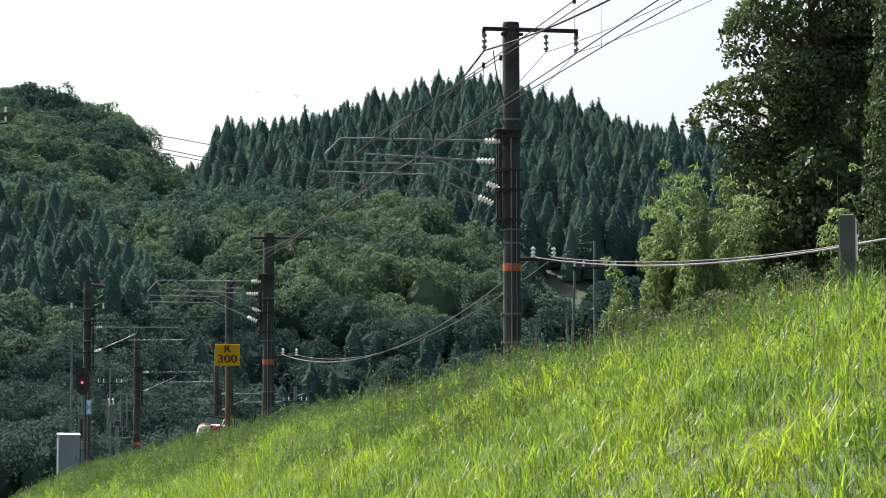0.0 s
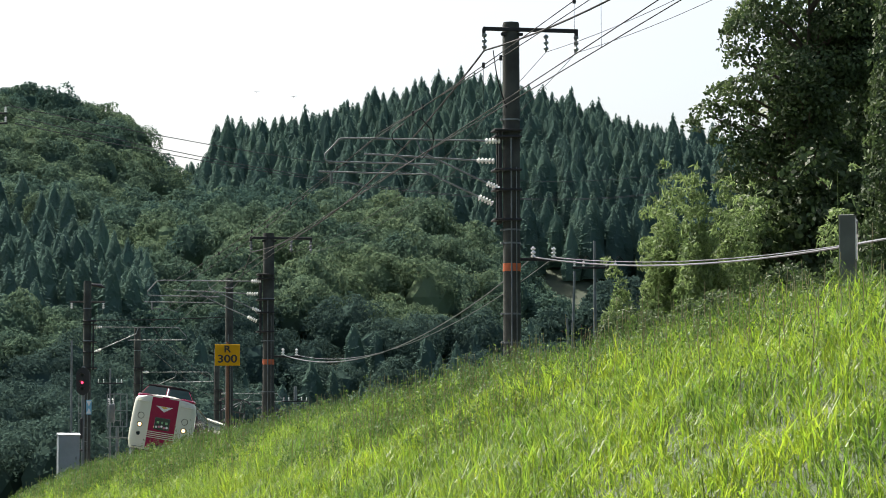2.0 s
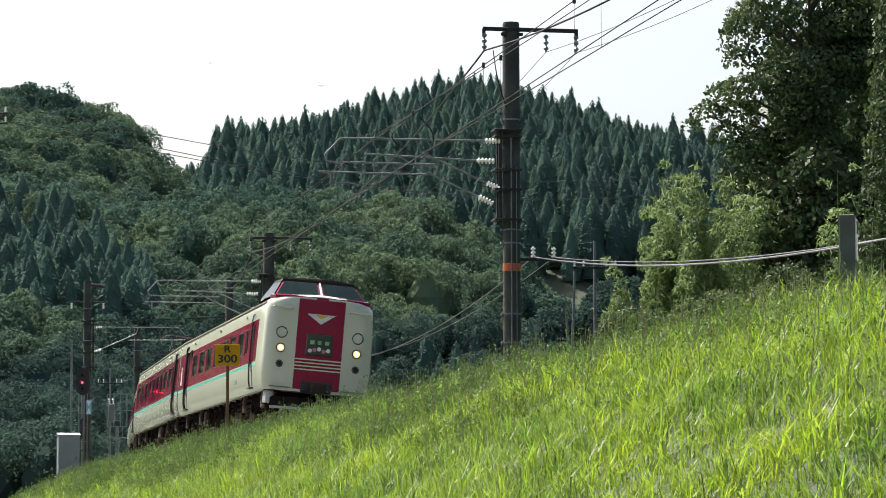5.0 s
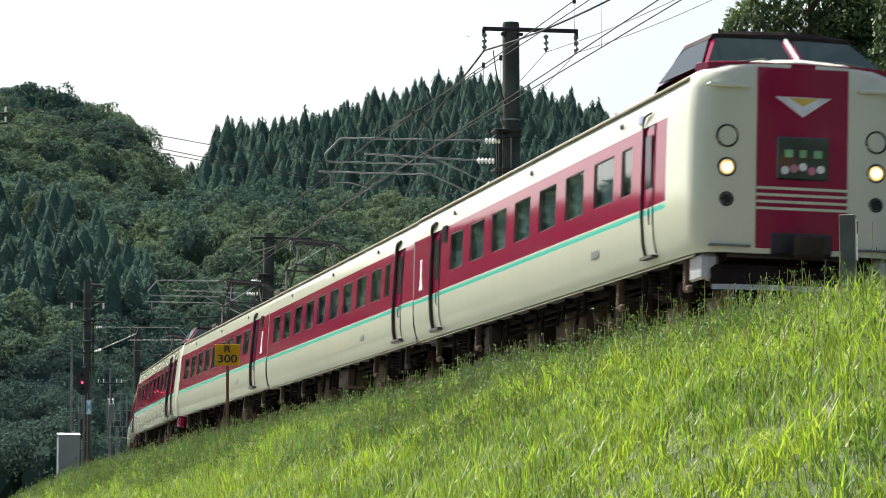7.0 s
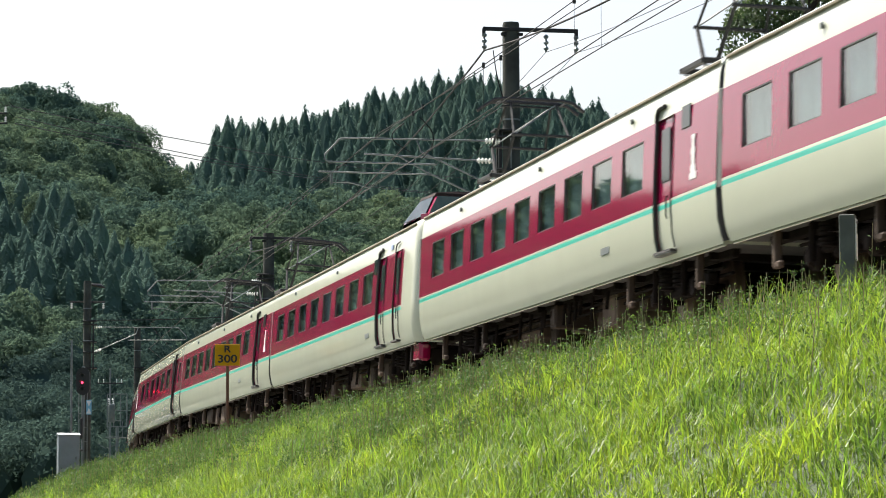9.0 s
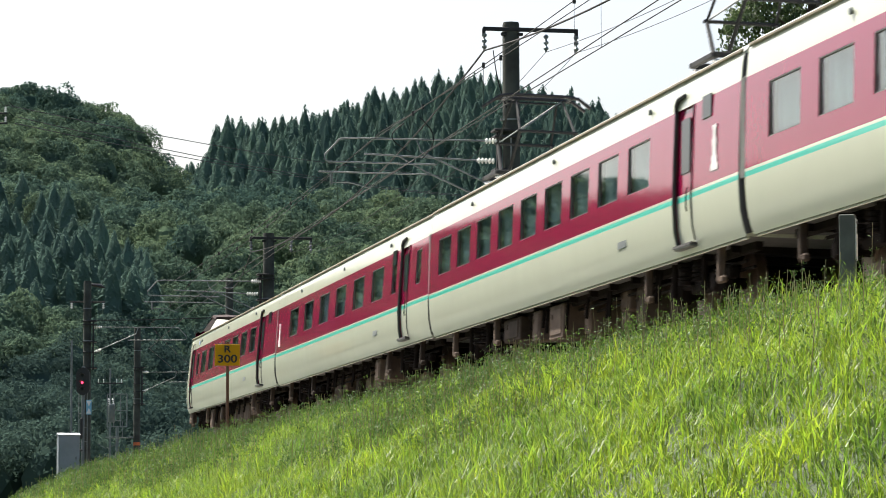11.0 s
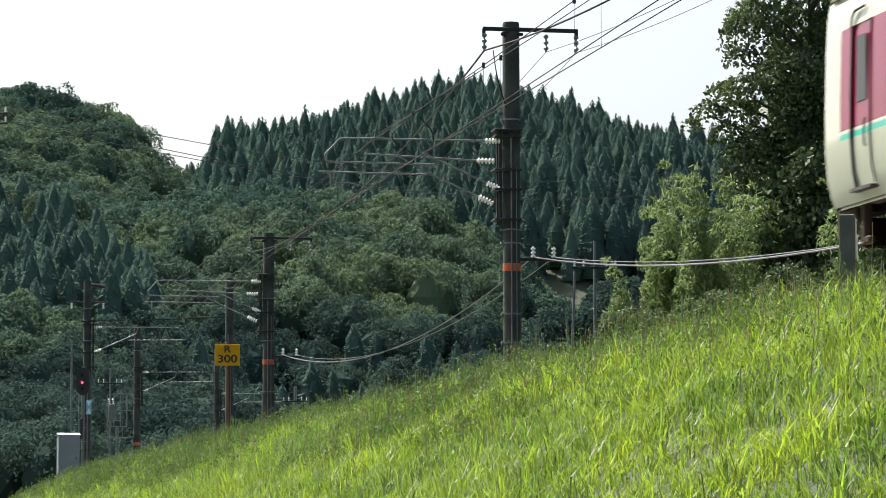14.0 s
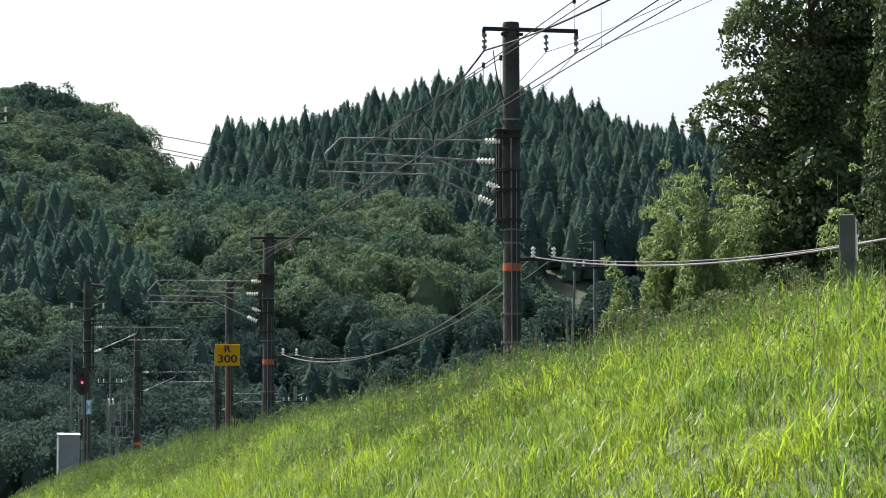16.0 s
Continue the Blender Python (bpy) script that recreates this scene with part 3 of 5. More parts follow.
def cab(car, e, skirt_mat):
    """The raised driver's cab, nose panel and lamps at the end e (1 or -1)."""
    xf = e * 9.95
    R = pose(xf, 0, 0, 0, 0, 0 if e > 0 else 180)

    def at(name, g, mats, label="", parent=None):
        return part(name, g, mats, parent or car, label, m=R if parent is None else None)

    # hump: base and top outlines in the nose's own space, x back from the face
    B = [(-0.10, 0.0), (-0.34, 1.24), (-2.35, 1.33), (-3.1, 1.22)]
    T = [(-0.86, 0.0), (-1.00, 0.95), (-2.15, 1.02), (-2.8, 0.98)]
    zb, zt = 3.26, 3.74
    g = Geo()

    def quad(a, b, c, d, m=0):
        g.add([a, b, c, d], [(0, 1, 2, 3)], m)

    top = []
    for sgn in (-1, 1):
        b3 = [(x, sgn * y, zb - 0.05 * (i == 3)) for i, (x, y) in enumerate(B)]
        t3 = [(x, sgn * y, zt - 0.10 * (i == 3)) for i, (x, y) in enumerate(T)]
        for i in range(3):
            quad(b3[i], b3[i + 1], t3[i + 1], t3[i], 2 if i == 2 else 0)
        quad(b3[3], (-4.0, sgn * 0.9, 3.33), (-3.5, sgn * 0.8, 3.60), t3[3], 1)
        top.append(t3)
    quad((-4.0, -0.9, 3.33), (-4.0, 0.9, 3.33), (-3.5, 0.8, 3.60), (-3.5, -0.8, 3.60), 1)
    quad((T[3][0], -T[3][1], zt - 0.10), (T[3][0], T[3][1], zt - 0.10), (-3.5, 0.8, 3.60), (-3.5, -0.8, 3.60), 1)
    hump = at("cab_frame", g, [M["red"], M["cream"], M["under"]], "maroon raised driver's cab frame")
    part("pillar", Geo().tube([(-0.07, 0, zb + 0.02), (-0.83, 0, zt)], 0.028, 6), M["silver"], hump, "pale windscreen pillar")
    rf = Geo()
    crown = [[(x, y * k, zt + h - 0.10 * (i == 3)) for i, (x, y) in enumerate(T)] for k, h in ((1.04, 0.0), (1.0, 0.07), (0.6, 0.12), (0.0, 0.135))]
    for sgn in (-1, 1):
        for a, b in zip(crown, crown[1:]):
            for i in range(3):
                q = [a[i], a[i + 1], b[i + 1], b[i]]
                rf.add([(x, sgn * y, z) for x, y, z in q], [(0, 1, 2, 3)])
        rf.add([(x, sgn * y, z) for x, y, z in [c[0] for c in crown]], [(0, 1, 2, 3)])
        rf.add([(x, sgn * y, z) for x, y, z in [c[3] for c in crown]], [(0, 1, 2, 3)])
    part("cab_roof", rf, M["cabroof"], hump, "dull brown cab roof")

    def pane(a, b, c, d, name):
        """A pane set 12 mm proud of the frame, inside its border."""
        q = [Vector(p) for p in (a, b, c, d)]
        mid = sum(q, Vector()) / 4
        n = (q[1] - q[0]).cross(q[3] - q[0]).normalized()
        if n.dot(mid - Vector((-1.7, 0, 3.2))) < 0:
            n = -n
        inn = [p + (mid - p).normalized() * 0.055 + n * 0.03 for p in q]
        part(name, Geo().add(inn + [p - n * 0.008 for p in inn], [(0, 1, 2, 3), (4, 7, 6, 5), (0, 4, 5, 1), (1, 5, 6, 2), (2, 6, 7, 3), (3, 7, 4, 0)]), M["cabglass"], hump, "dark sloping cab window", smooth=False)

    for sgn in (-1, 1):
        pane((-0.10, sgn * 0.03, zb), (B[1][0], sgn * B[1][1], zb), (T[1][0], sgn * T[1][1], zt), (T[0][0], sgn * 0.03, zt), "windscreen")
        pane((B[1][0], sgn * B[1][1], zb), (B[2][0], sgn * B[2][1], zb), (T[2][0], sgn * T[2][1], zt), (T[1][0], sgn * T[1][1], zt), "side_window")
        wiper = Geo().tube([(-0.06, sgn * 0.25, 3.28), (-0.10, sgn * 0.5, 3.36), (-0.06, sgn * 0.85, 3.30)], 0.012, 5)
        part("wiper", wiper, M["galv"], hump)
    # nose: maroon middle panel with stripes, emblem and headsign
    nose = at("nose_panel", Geo().box((0.0, 0, 2.06), (0.05, 1.23, 2.36), ch=0.01), M["red"], "maroon nose panel")
    rim = Geo()
    edge = [(0.015, 0.0), (0.0, 0.5), (-0.06, 0.9), (-0.20, 1.22), (-0.42, 1.33)]
    for sgn in (-1, 1):
        for (xa, ya), (xb, yb) in zip(edge, edge[1:]):
            rim.add([(xa, sgn * ya, 3.20), (xb, sgn * yb, 3.20), (xb, sgn * yb, 3.30), (xa, sgn * ya, 3.30), (xa - 0.2, sgn * ya * 0.95, 3.345), (xb - 0.2, sgn * yb * 0.95, 3.345)], [(0, 1, 2, 3), (3, 2, 5, 4)])
    at("cab_sill", rim.mesh("cab_sill", [M["red"]], True, True), [], "maroon sill below the windscreen")
    for k in range(4):
        part("stripe", Geo().box((0.030, 0, 1.40 + 0.088 * k), (0.012, 1.23, 0.034)), M["cream"], nose)
    em = Geo().add([(0.034, -0.38, 2.86), (0.034, 0.38, 2.86), (0.034, 0.0, 2.60), (0.024, -0.38, 2.86), (0.024, 0.38, 2.86), (0.024, 0, 2.60)], [(0, 1, 2), (3, 5, 4), (0, 3, 4, 1), (1, 4, 5, 2), (2, 5, 3, 0)])
    part("emblem", em, M["silver"], nose, "silver winged emblem", smooth=False)
    part("emblem_centre", Geo().add([(0.041, -0.20, 2.85), (0.041, 0.20, 2.85), (0.041, 0, 2.74), (0.036, -0.2, 2.85), (0.036, 0.2, 2.85), (0.036, 0, 2.74)], [(0, 1, 2), (3, 5, 4), (0, 3, 4, 1), (1, 4, 5, 2), (2, 5, 3, 0)]), M["gold"], nose, smooth=False)
    sg = part("headsign", Geo().box((0.035, 0, 2.06), (0.04, 0.70, 0.56), ch=0.018), M["signbox"], nose, "dark headsign with pale green and pink shapes")
    for dy, w in ((-0.20, 0.16), (0.0, 0.13), (0.19, 0.16)):
        part("sign_mark", Geo().box((0.058, -dy, 2.12), (0.008, w * 0.7, 0.10), ch=0.003), M["green"], sg, "pale green bar")
    for k in range(5):
        z = 1.90 + 0.025 * (k % 3)
        part("sign_mark", Geo().tube([(0.055, -0.24 + 0.12 * k, z), (0.060, -0.24 + 0.12 * k, z)], 0.055, 10), M["pinkm"] if k % 2 else M["white"], sg)
    for sgn in (-1, 1):
        y = sgn * 1.005
        xo = 0.004

        def ring(z, r, name, inner, label):
            q = at(name, Geo().tube([(-0.10, y, z), (xo + 0.012, y, z)], r * 0.80, 20), inner, label)
            rim = Geo()
            rim.tube([(xo - 0.06, y + r * math.cos(a), z + r * math.sin(a)) for a in np.linspace(0, 2 * math.pi, 21)], 0.016, 6, cap=False)
            rim.tube([(xo + 0.005, y + r * math.cos(a), z + r * math.sin(a)) for a in np.linspace(0, 2 * math.pi, 21)], 0.014, 6, cap=False)
            if inner is M["head"]:
                part("bulb", Geo().tube([(xo + 0.012, y, z), (xo + 0.03, y, z), (xo + 0.04, y, z)], [r * 0.5, r * 0.42, r * 0.1], 14), M["bulb"], q, "bright warm bulb")
            part("bezel", rim, M["dark"], q)

        ring(1.915, 0.115, "headlight", M["head"] if e > 0 and skirt_mat == "skirt" else M["lens"], "lit warm headlight" if e > 0 else "unlit lamp")
        ring(1.50, 0.085, "tail_light", M["tail"] if e < 0 else M["lens"], "dark round tail light")
        ring(2.32, 0.14, "vent_cover", M["cream"], "round cover plate")
        at("grab_rail", Geo().tube([(xo - 0.02, y - 0.26, 2.98), (xo + 0.03, y - 0.25, 2.98), (xo + 0.03, y + 0.25, 2.98), (xo - 0.02, y + 0.26, 2.98)], 0.03, 6), M["cream"])
        at("step_plate", Geo().box((xo, y - sgn * 0.05, 0.90), (0.10, 0.55, 0.03), ch=0.008), M["galv"])
        sk = Geo()
        sk.box((-0.22, sgn * 1.14, 0.63), (0.12, 0.20, 0.36), ch=0.05).box((-0.50, sgn * 1.235, 0.64), (0.60, 0.06, 0.34), ch=0.028)
        at("skirt", sk, M[skirt_mat], {"skirt": "grey skirt", "red": "maroon skirt", "ubox": "dark brown skirt"}[skirt_mat])
        at("valance", Geo().box((-0.30, sgn * 0.72, 0.56), (0.10, 0.55, 0.34), ch=0.03), M["under"])
    pl = Geo()
    lip = [(-0.02, -1.16), (0.10, -0.8), (0.16, 0.0), (0.10, 0.8), (-0.02, 1.16)]
    for (xa, ya), (xb, yb) in zip(lip, lip[1:]):
        pl.add([(xa - 0.16, ya, 0.66), (xb - 0.16, yb, 0.66), (xb - 0.06, yb, 0.40), (xa - 0.06, ya, 0.40), (xa - 0.22, ya, 0.66), (xb - 0.22, yb, 0.66), (xb - 0.12, yb, 0.40), (xa - 0.12, ya, 0.40)], [(0, 1, 2, 3), (7, 6, 5, 4), (0, 4, 5, 1), (3, 2, 6, 7)])
        pl.add([(xa - 0.06, ya, 0.40), (xb - 0.06, yb, 0.40), (xb - 0.045, yb, 0.33), (xa - 0.045, ya, 0.33)], [(0, 1, 2, 3)], 1)
    if skirt_mat == "skirt":
        at("snow_plough", pl, [M["under"], M["skirt"]], "dark curved snow plough with a grey lip")
    cp = Geo().box((0.10, 0, 0.88), (0.55, 0.24, 0.24), ch=0.04).box((0.38, 0, 0.88), (0.12, 0.40, 0.32), ch=0.05).tube([(0.1, 0.32, 0.7), (0.35, 0.34, 0.5), (0.1, 0.36, 0.45)], 0.03, 6)
    at("coupler", cp, M["ubox"], "dark automatic coupler head")
    at("coupler_pocket", Geo().box((0.012, 0, 0.95), (0.06, 0.82, 0.28), ch=0.02), M["black"], "dark coupler opening")


def make_car(name, wins, doors, crew, cab_end=0, pantos=(), logos=(), slots=(), skirt="skirt", seed=1, label=""):
    """A coach. wins, doors, crew, slots: distances from its rear coupling, as (way, width)."""
    car = thing(name, label, "train car", group="coaches of the train")
    off = 10.65
    W = [(a - off, w) for a, w in wins]
    D = [(a - off, w) for a, w in doors]
    K = [(a - off, w) for a, w in crew]
    x0, x1 = -10.45, 10.45
    r0, r1 = -11.0, 11.0
    if cab_end > 0:
        x1, r1 = 9.56, 8.55
    if cab_end < 0:
        x0, r0 = -9.56, -9.10
    part("body", car_body(x0, x1, W, D + K, cab_end, max(r0, x0) + (0.0 if cab_end < 0 else 0.001), min(r1, x1) - 0.001), [], car, "cream body with a maroon window band and teal stripe")
    for sgn in (-1, 1):
        for c, w in W:
            window_parts(car, c, w, sgn)
        for c, w in D:
            door_part(car, c, w, sgn, False)
        for c, w in K:
            door_part(car, c, w, sgn, True)
        gx0, gx1 = x0 + 0.05, x1 - 0.05
        part("gutter", Geo().box(((gx0 + gx1) / 2, sgn * 1.405, 3.11), (gx1 - gx0, 0.035, 0.045), ch=0.01), M["gutter"], car)
        part("sill_trim", Geo().box(((gx0 + gx1) / 2, sgn * 1.30, 0.80), (gx1 - gx0, 0.03, 0.04), ch=0.008), M["cream"], car)
        for a in logos:
            g = Geo()
            c = a - off
            for k, (w, h) in enumerate(((0.42, 0.10), (0.30, 0.12), (0.20, 0.16), (0.26, 0.10), (0.16, 0.14), (0.22, 0.06))):
                g.box((c, sgn * 1.457, 1.74 + 0.85 * (sum((0.10, 0.12, 0.16, 0.10, 0.14, 0.06)[:k]) + h / 2)), (w * 0.8, 0.012, h * 0.84))
            part("logo", g, M["white"], car, "white tower-shaped mark")
        for a in slots:
            part("destination_window", Geo().box((a - off, sgn * 1.448, 2.60), (0.42, 0.02, 0.30), ch=0.006), M["lens"], car)
        if cab_end:
            part("side_mark", Geo().box((cab_end * 7.1, sgn * 1.442, 2.86), (0.22, 0.012, 0.11)), M["bluelogo"], car, "small blue mark")
        vent = Geo()
        c = 4.5
        vent.box((c, sgn * 1.437, 1.22), (0.5, 0.014, 0.10))
        part("maker_plate", vent, M["galv"], car)
        for zz, xx in ((2.90, 0.0), (2.90, 6.0), (2.90, -6.5)):
            part("side_lamp", Geo().tube([(xx, sgn * 1.43, zz), (xx, sgn * 1.465, zz)], 0.04, 10), M["galv"], car)
    for xb in (-7.05, 7.05):
        bogie(car, xb)
    underfloor(car, seed)
    for k in range(5):
        part("roof_vent", cached("roofvent", lambda: Geo().box((0, 0, 3.41), (1.3, 0.9, 0.07), ch=0.03).mesh("roof_vent", [M["roofp"]])), [], car, m=pose(-7.0 + 3.4 * k, 0, 0))
    for e in (-1, 1):
        if e == cab_end:
            continue
        be = Geo()
        for k in range(3):
            be.box((e * (10.49 + 0.06 * k), 0, 2.0), (0.05, 1.5 + 0.06 * (k % 2), 2.3), ch=0.02)
        for sgn in (-1, 1):
            be.tube([(e * 10.46, sgn * (lat_at(z) - 0.05), z) for z in (0.85, 1.13, 1.5, 2.2, 2.9, 3.06)], 0.055, 6)
            be.box((e * 10.55, sgn * 1.30, 2.05), (0.14, 0.10, 2.1), ch=0.03)
            part("gangway_plate", Geo().box((e * 10.545, sgn * 1.425, 2.12), (0.15, 0.04, 1.25), ch=0.015), M["postgrey"], car, "grey ribbed outer gangway plate")
        part("gangway_bellows", be, M["rubber"], car, "dark rubber gangway bellows")
    for x in pantos:
        pantograph(car, x - off)
    if cab_end:
        cab(car, cab_end, skirt)
    return car


def steps(a, n, pitch, w):
    return [(a + pitch * k, w) for k in range(n)]


BAND = "cream and maroon tilting express coach with teal stripe"
cars = [
    make_car("train_car", steps(4.4, 7, 1.87, 1.22) + [(17.0, 0.6)], [(2.4, 0.85)], [(18.25, 0.62)], 1, logos=(0.95,), slots=(3.25,), seed=1, label="cream and maroon leading cab coach with lit headlights"),
    make_car("train_car", steps(1.65, 9, 1.87, 1.22) + [(18.0, 0.6)], [(19.35, 0.85)], [], 0, seed=2, label=BAND),
    make_car("train_car", steps(2.0, 9, 1.84, 1.22), [(18.5, 0.85)], [], 0, pantos=(3.1, 17.5), logos=(20.0,), slots=(19.6,), seed=3, label="cream and maroon coach carrying two raised pantographs"),
    make_car("train_car", steps(1.75, 8, 1.89, 1.22), [(16.75, 0.85)], [(18.6, 0.62)], 1, slots=(15.95,), skirt="red", seed=4, label="cream and maroon cab coach coupled within the train"),
    make_car("train_car", steps(1.65, 9, 1.80, 1.22), [(18.5, 0.85)], [], 0, pantos=(2.6, 17.0), logos=(20.0,), slots=(19.6,), seed=5, label="cream and maroon motor coach with raised pantographs"),
    make_car("train_car", steps(3.1, 6, 2.42, 1.45) + [(17.2, 0.55), (19.9, 0.55)], [(18.45, 0.85)], [], 0, logos=(0.75,), slots=(17.2,), seed=6, label="cream and maroon coach with wide windows"),
    make_car("train_car", [(3.5, 0.6)] + steps(5.05, 7, 1.88, 1.22), [(18.25, 0.85)], [(2.25, 0.62)], -1, slots=(19.6,), skirt="ubox", seed=7, label="cream and maroon trailing cab coach with teal stripe"),
]


def car_pose(s):
    """The pose of a coach whose middle is at s: it stands on its two bogies and leans into the curve."""
    a, b = on_track(s + 7.05), on_track(s - 7.05)
    d = (a - b).normalized()
    m = Matrix.Translation((a + b) / 2) @ Matrix.Rotation(math.atan2(d.y, d.x), 4, "Z")
    return m @ Matrix.Rotation(-radians(float(np.interp(s, KNOT, LEANS))), 4, "X")


def head_way(t):
    return 21.503 * (t - 7) + 0.1026 * (t - 7) ** 2 / 2


def bird(name):
    t = thing("bird", "small dark bird flying before the hills", "bird", group="birds in the sky")
    part("body", Geo().tube([(0, -0.14, 0), (0, -0.08, 0.01), (0, 0.02, 0.01), (0, 0.12, 0), (0, 0.2, 0)], [0.012, 0.04, 0.045, 0.02, 0.006], 8), M["bird"], t)
    for sgn in (-1, 1):
        part("wing", Geo().add([(sgn * 0.02, -0.07, 0.02), (sgn * 0.17, -0.03, 0.09), (sgn * 0.33, 0.08, 0.05), (sgn * 0.16, 0.06, 0.085), (sgn * 0.02, 0.06, 0.02), (sgn * 0.02, 0.0, 0.005), (sgn * 0.17, 0.01, 0.075)], [(0, 1, 6, 5), (1, 2, 6), (5, 6, 3, 4), (6, 2, 3)]), M["bird"], t)
    return t


def sky_point(az, el, d):
    return pose(d * math.sin(radians(az)), d * math.cos(radians(az)), EYE_Z + d * math.tan(radians(el)))


birds = [bird("bird"), bird("bird")]


def motions():
    walk(birds[0], [(t, sky_point(a, e, 260)) for t, a, e in ((0.0, -2.64, 7.72), (1.5, -2.70, 7.72), (3.5, -2.54, 7.63), (5.0, -2.2, 7.9), (6.5, -1.18, 8.5), (7.0, 0.47, 8.79), (8.0, 3.5, 10.5), (9.5, 8.0, 13.0), (16.0, 20.0, 16.0))])
    walk(birds[1], [(t, sky_point(a, e, 300)) for t, a, e in ((0.0, -3.36, 7.79), (3.5, -3.36, 7.79), (5.0, -4.2, 8.3), (6.5, -8.0, 10.0), (9.0, -15.0, 12.0), (16.0, -25.0, 14.0))])
    for k, car in enumerate(cars):
        walk(car, [(0.25 * i, car_pose(head_way(0.25 * i) - 21.3 * k - 10.65)) for i in range(65)])


# ---- overhead line ----
def insulator_at(parent, a, b, r=0.07, n=5, name="insulator", dark=False):
    """A ribbed porcelain insulator from a to b."""
    a, b = Vector(a), Vector(b)
    pts, rs = [], []
    for k in range(n):
        for f, q in ((0.0, 0.45), (0.25, 1.0), (0.55, 0.95), (0.7, 0.45)):
            pts.append(a.lerp(b, (k + f) / n))
            rs.append(r * q)
    return part(name, Geo().tube(pts + [b], rs + [r * 0.4], 10), M["brownglaze" if dark else "porcelain"], parent, "grey ribbed insulator" if dark else "white ribbed porcelain insulator")


def pole_matrix(s, lat):
    """The pose of a pole beside the line: x points away from the track, z up from rail level."""
    th = heading(s) + (math.pi / 2 if lat < 0 else -math.pi / 2)
    return Matrix.Translation(on_track(s, lat)) @ Matrix.Rotation(th, 4, "Z")


def catenary_pole(s, lat, top, r=0.19, bar=True, arms=True, double=True, low_arm=True, band=3.15, taper=0.985, label="", collars=(), nums=False):
    base = -1.4
    p = thing("catenary_pole", label or "weathered concrete catenary pole with steel brackets", "utility pole", pole_matrix(s, lat), group="poles of the overhead line")
    part("shaft", Geo().tube([(0, 0, base), (0, 0, top - 0.06), (0, 0, top)], [r * 1.03, r * taper, r * 0.9], 24), M["concrete"], p)
    if band:
        part("band", Geo().tube([(0, 0, band - 0.09), (0, 0, band + 0.09)], r * 1.035, 24), M["orange"], p, "orange painted band")
    for h in collars:
        part("strap", Geo().tube([(0, 0, h - 0.02), (0, 0, h + 0.02)], r * 1.06, 20).box((-r * 1.1, 0, h), (0.08, 0.10, 0.05), ch=0.01), M["galv"], p)
    pipe = Geo().tube([(-0.05, -r - 0.03, base), (-0.05, -r - 0.03, top * 0.7)], 0.018, 6).tube([(0.07, -r - 0.02, base), (0.07, -r - 0.02, top * 0.62)], 0.012, 6)
    part("conduit", pipe, M["galv"], p)
    if nums:
        part("number_plate", Geo().box((0, -r - 0.02, 2.3), (0.20, 0.02, 0.26), ch=0.004), M["white"], p, "small white plate")
    if bar:
        z = top - 0.18
        part("crossarm", Geo().box((0.42, -0.16, z), (2.2, 0.08, 0.09), ch=0.012).box((0.0, -0.1, z - 0.10), (0.5, 0.1, 0.07), ch=0.01).box((-0.66, -0.16, z - 0.06), (0.07, 0.07, 0.14), ch=0.01).box((1.49, -0.16, z - 0.08), (0.07, 0.07, 0.2), ch=0.01), M["dark"], p, "dark steel top crossarm")
        for x in (-0.65, 0.78, 1.48):
            insulator_at(p, (x, -0.16, z - 0.10), (x, -0.16, z - 0.50), 0.06, 3, dark=True)
    if arms:
        rails = Geo()
        for x, y in ((-r - 0.09, -0.13), (-r - 0.09, 0.13)):
            rails.box((x, y, 5.2), (0.07, 0.06, 2.15), ch=0.01)
        for h in (4.22, 4.9, 5.35, 6.1, 6.25):
            rails.box((-r * 0.3 - 0.06, 0, h), (0.62, 2 * r + 0.12, 0.05), ch=0.01)
        part("bracket_frame", rails, M["dark"], p)
        g = Geo()
        g.tube([(-0.62, -0.12, 6.0), (-3.7, -0.12, 6.0), (-3.95, -0.12, 5.98), (-4.28, -0.12, 5.62), (-4.30, -0.12, 5.52), (-4.2, -0.12, 5.46), (-1.75, -0.12, 5.44)], 0.021, 8)
        g.tube([(-0.58, -0.12, 5.04), (-2.1, -0.12, 5.72)], 0.020, 8)
        g.tube([(-2.1, -0.12, 5.72), (-2.2, -0.12, 6.0)], 0.02, 6)
        part("cantilever", g, M["galv"], p, "galvanised tube cantilever")
        insulator_at(p, (-0.28, -0.12, 6.0), (-0.64, -0.12, 6.0))
        insulator_at(p, (-0.30, -0.12, 4.92), (-0.60, -0.12, 5.05))
        if double:
            g = Geo()
            g.tube([(-0.78, 0.12, 5.58), (-3.35, 0.12, 5.68)], 0.021, 8)
            g.tube([(-0.72, 0.12, 4.75), (-1.95, 0.12, 5.30)], 0.020, 8)
            g.tube([(-1.8, 0.12, 5.24), (-4.4, 0.12, 5.26)], 0.019, 8)
            g.tube([(-2.6, 0.12, 5.66), (-1.9, 0.12, 5.28)], 0.02, 6)
            g.tube([(-4.1, 0.12, 5.25), (-4.1, 0.12, 4.98)], 0.035, 6)
            g.tube([(-4.1, 0.12, 5.02), (-3.7, 0.12, 5.03), (-3.2, 0.12, 4.90)], 0.014, 6)
            part("cantilever", g, M["galv"], p, "galvanised tube cantilever")
            insulator_at(p, (-0.36, 0.12, 5.57), (-0.78, 0.12, 5.58))
            insulator_at(p, (-0.40, 0.12, 4.60), (-0.74, 0.12, 4.76))
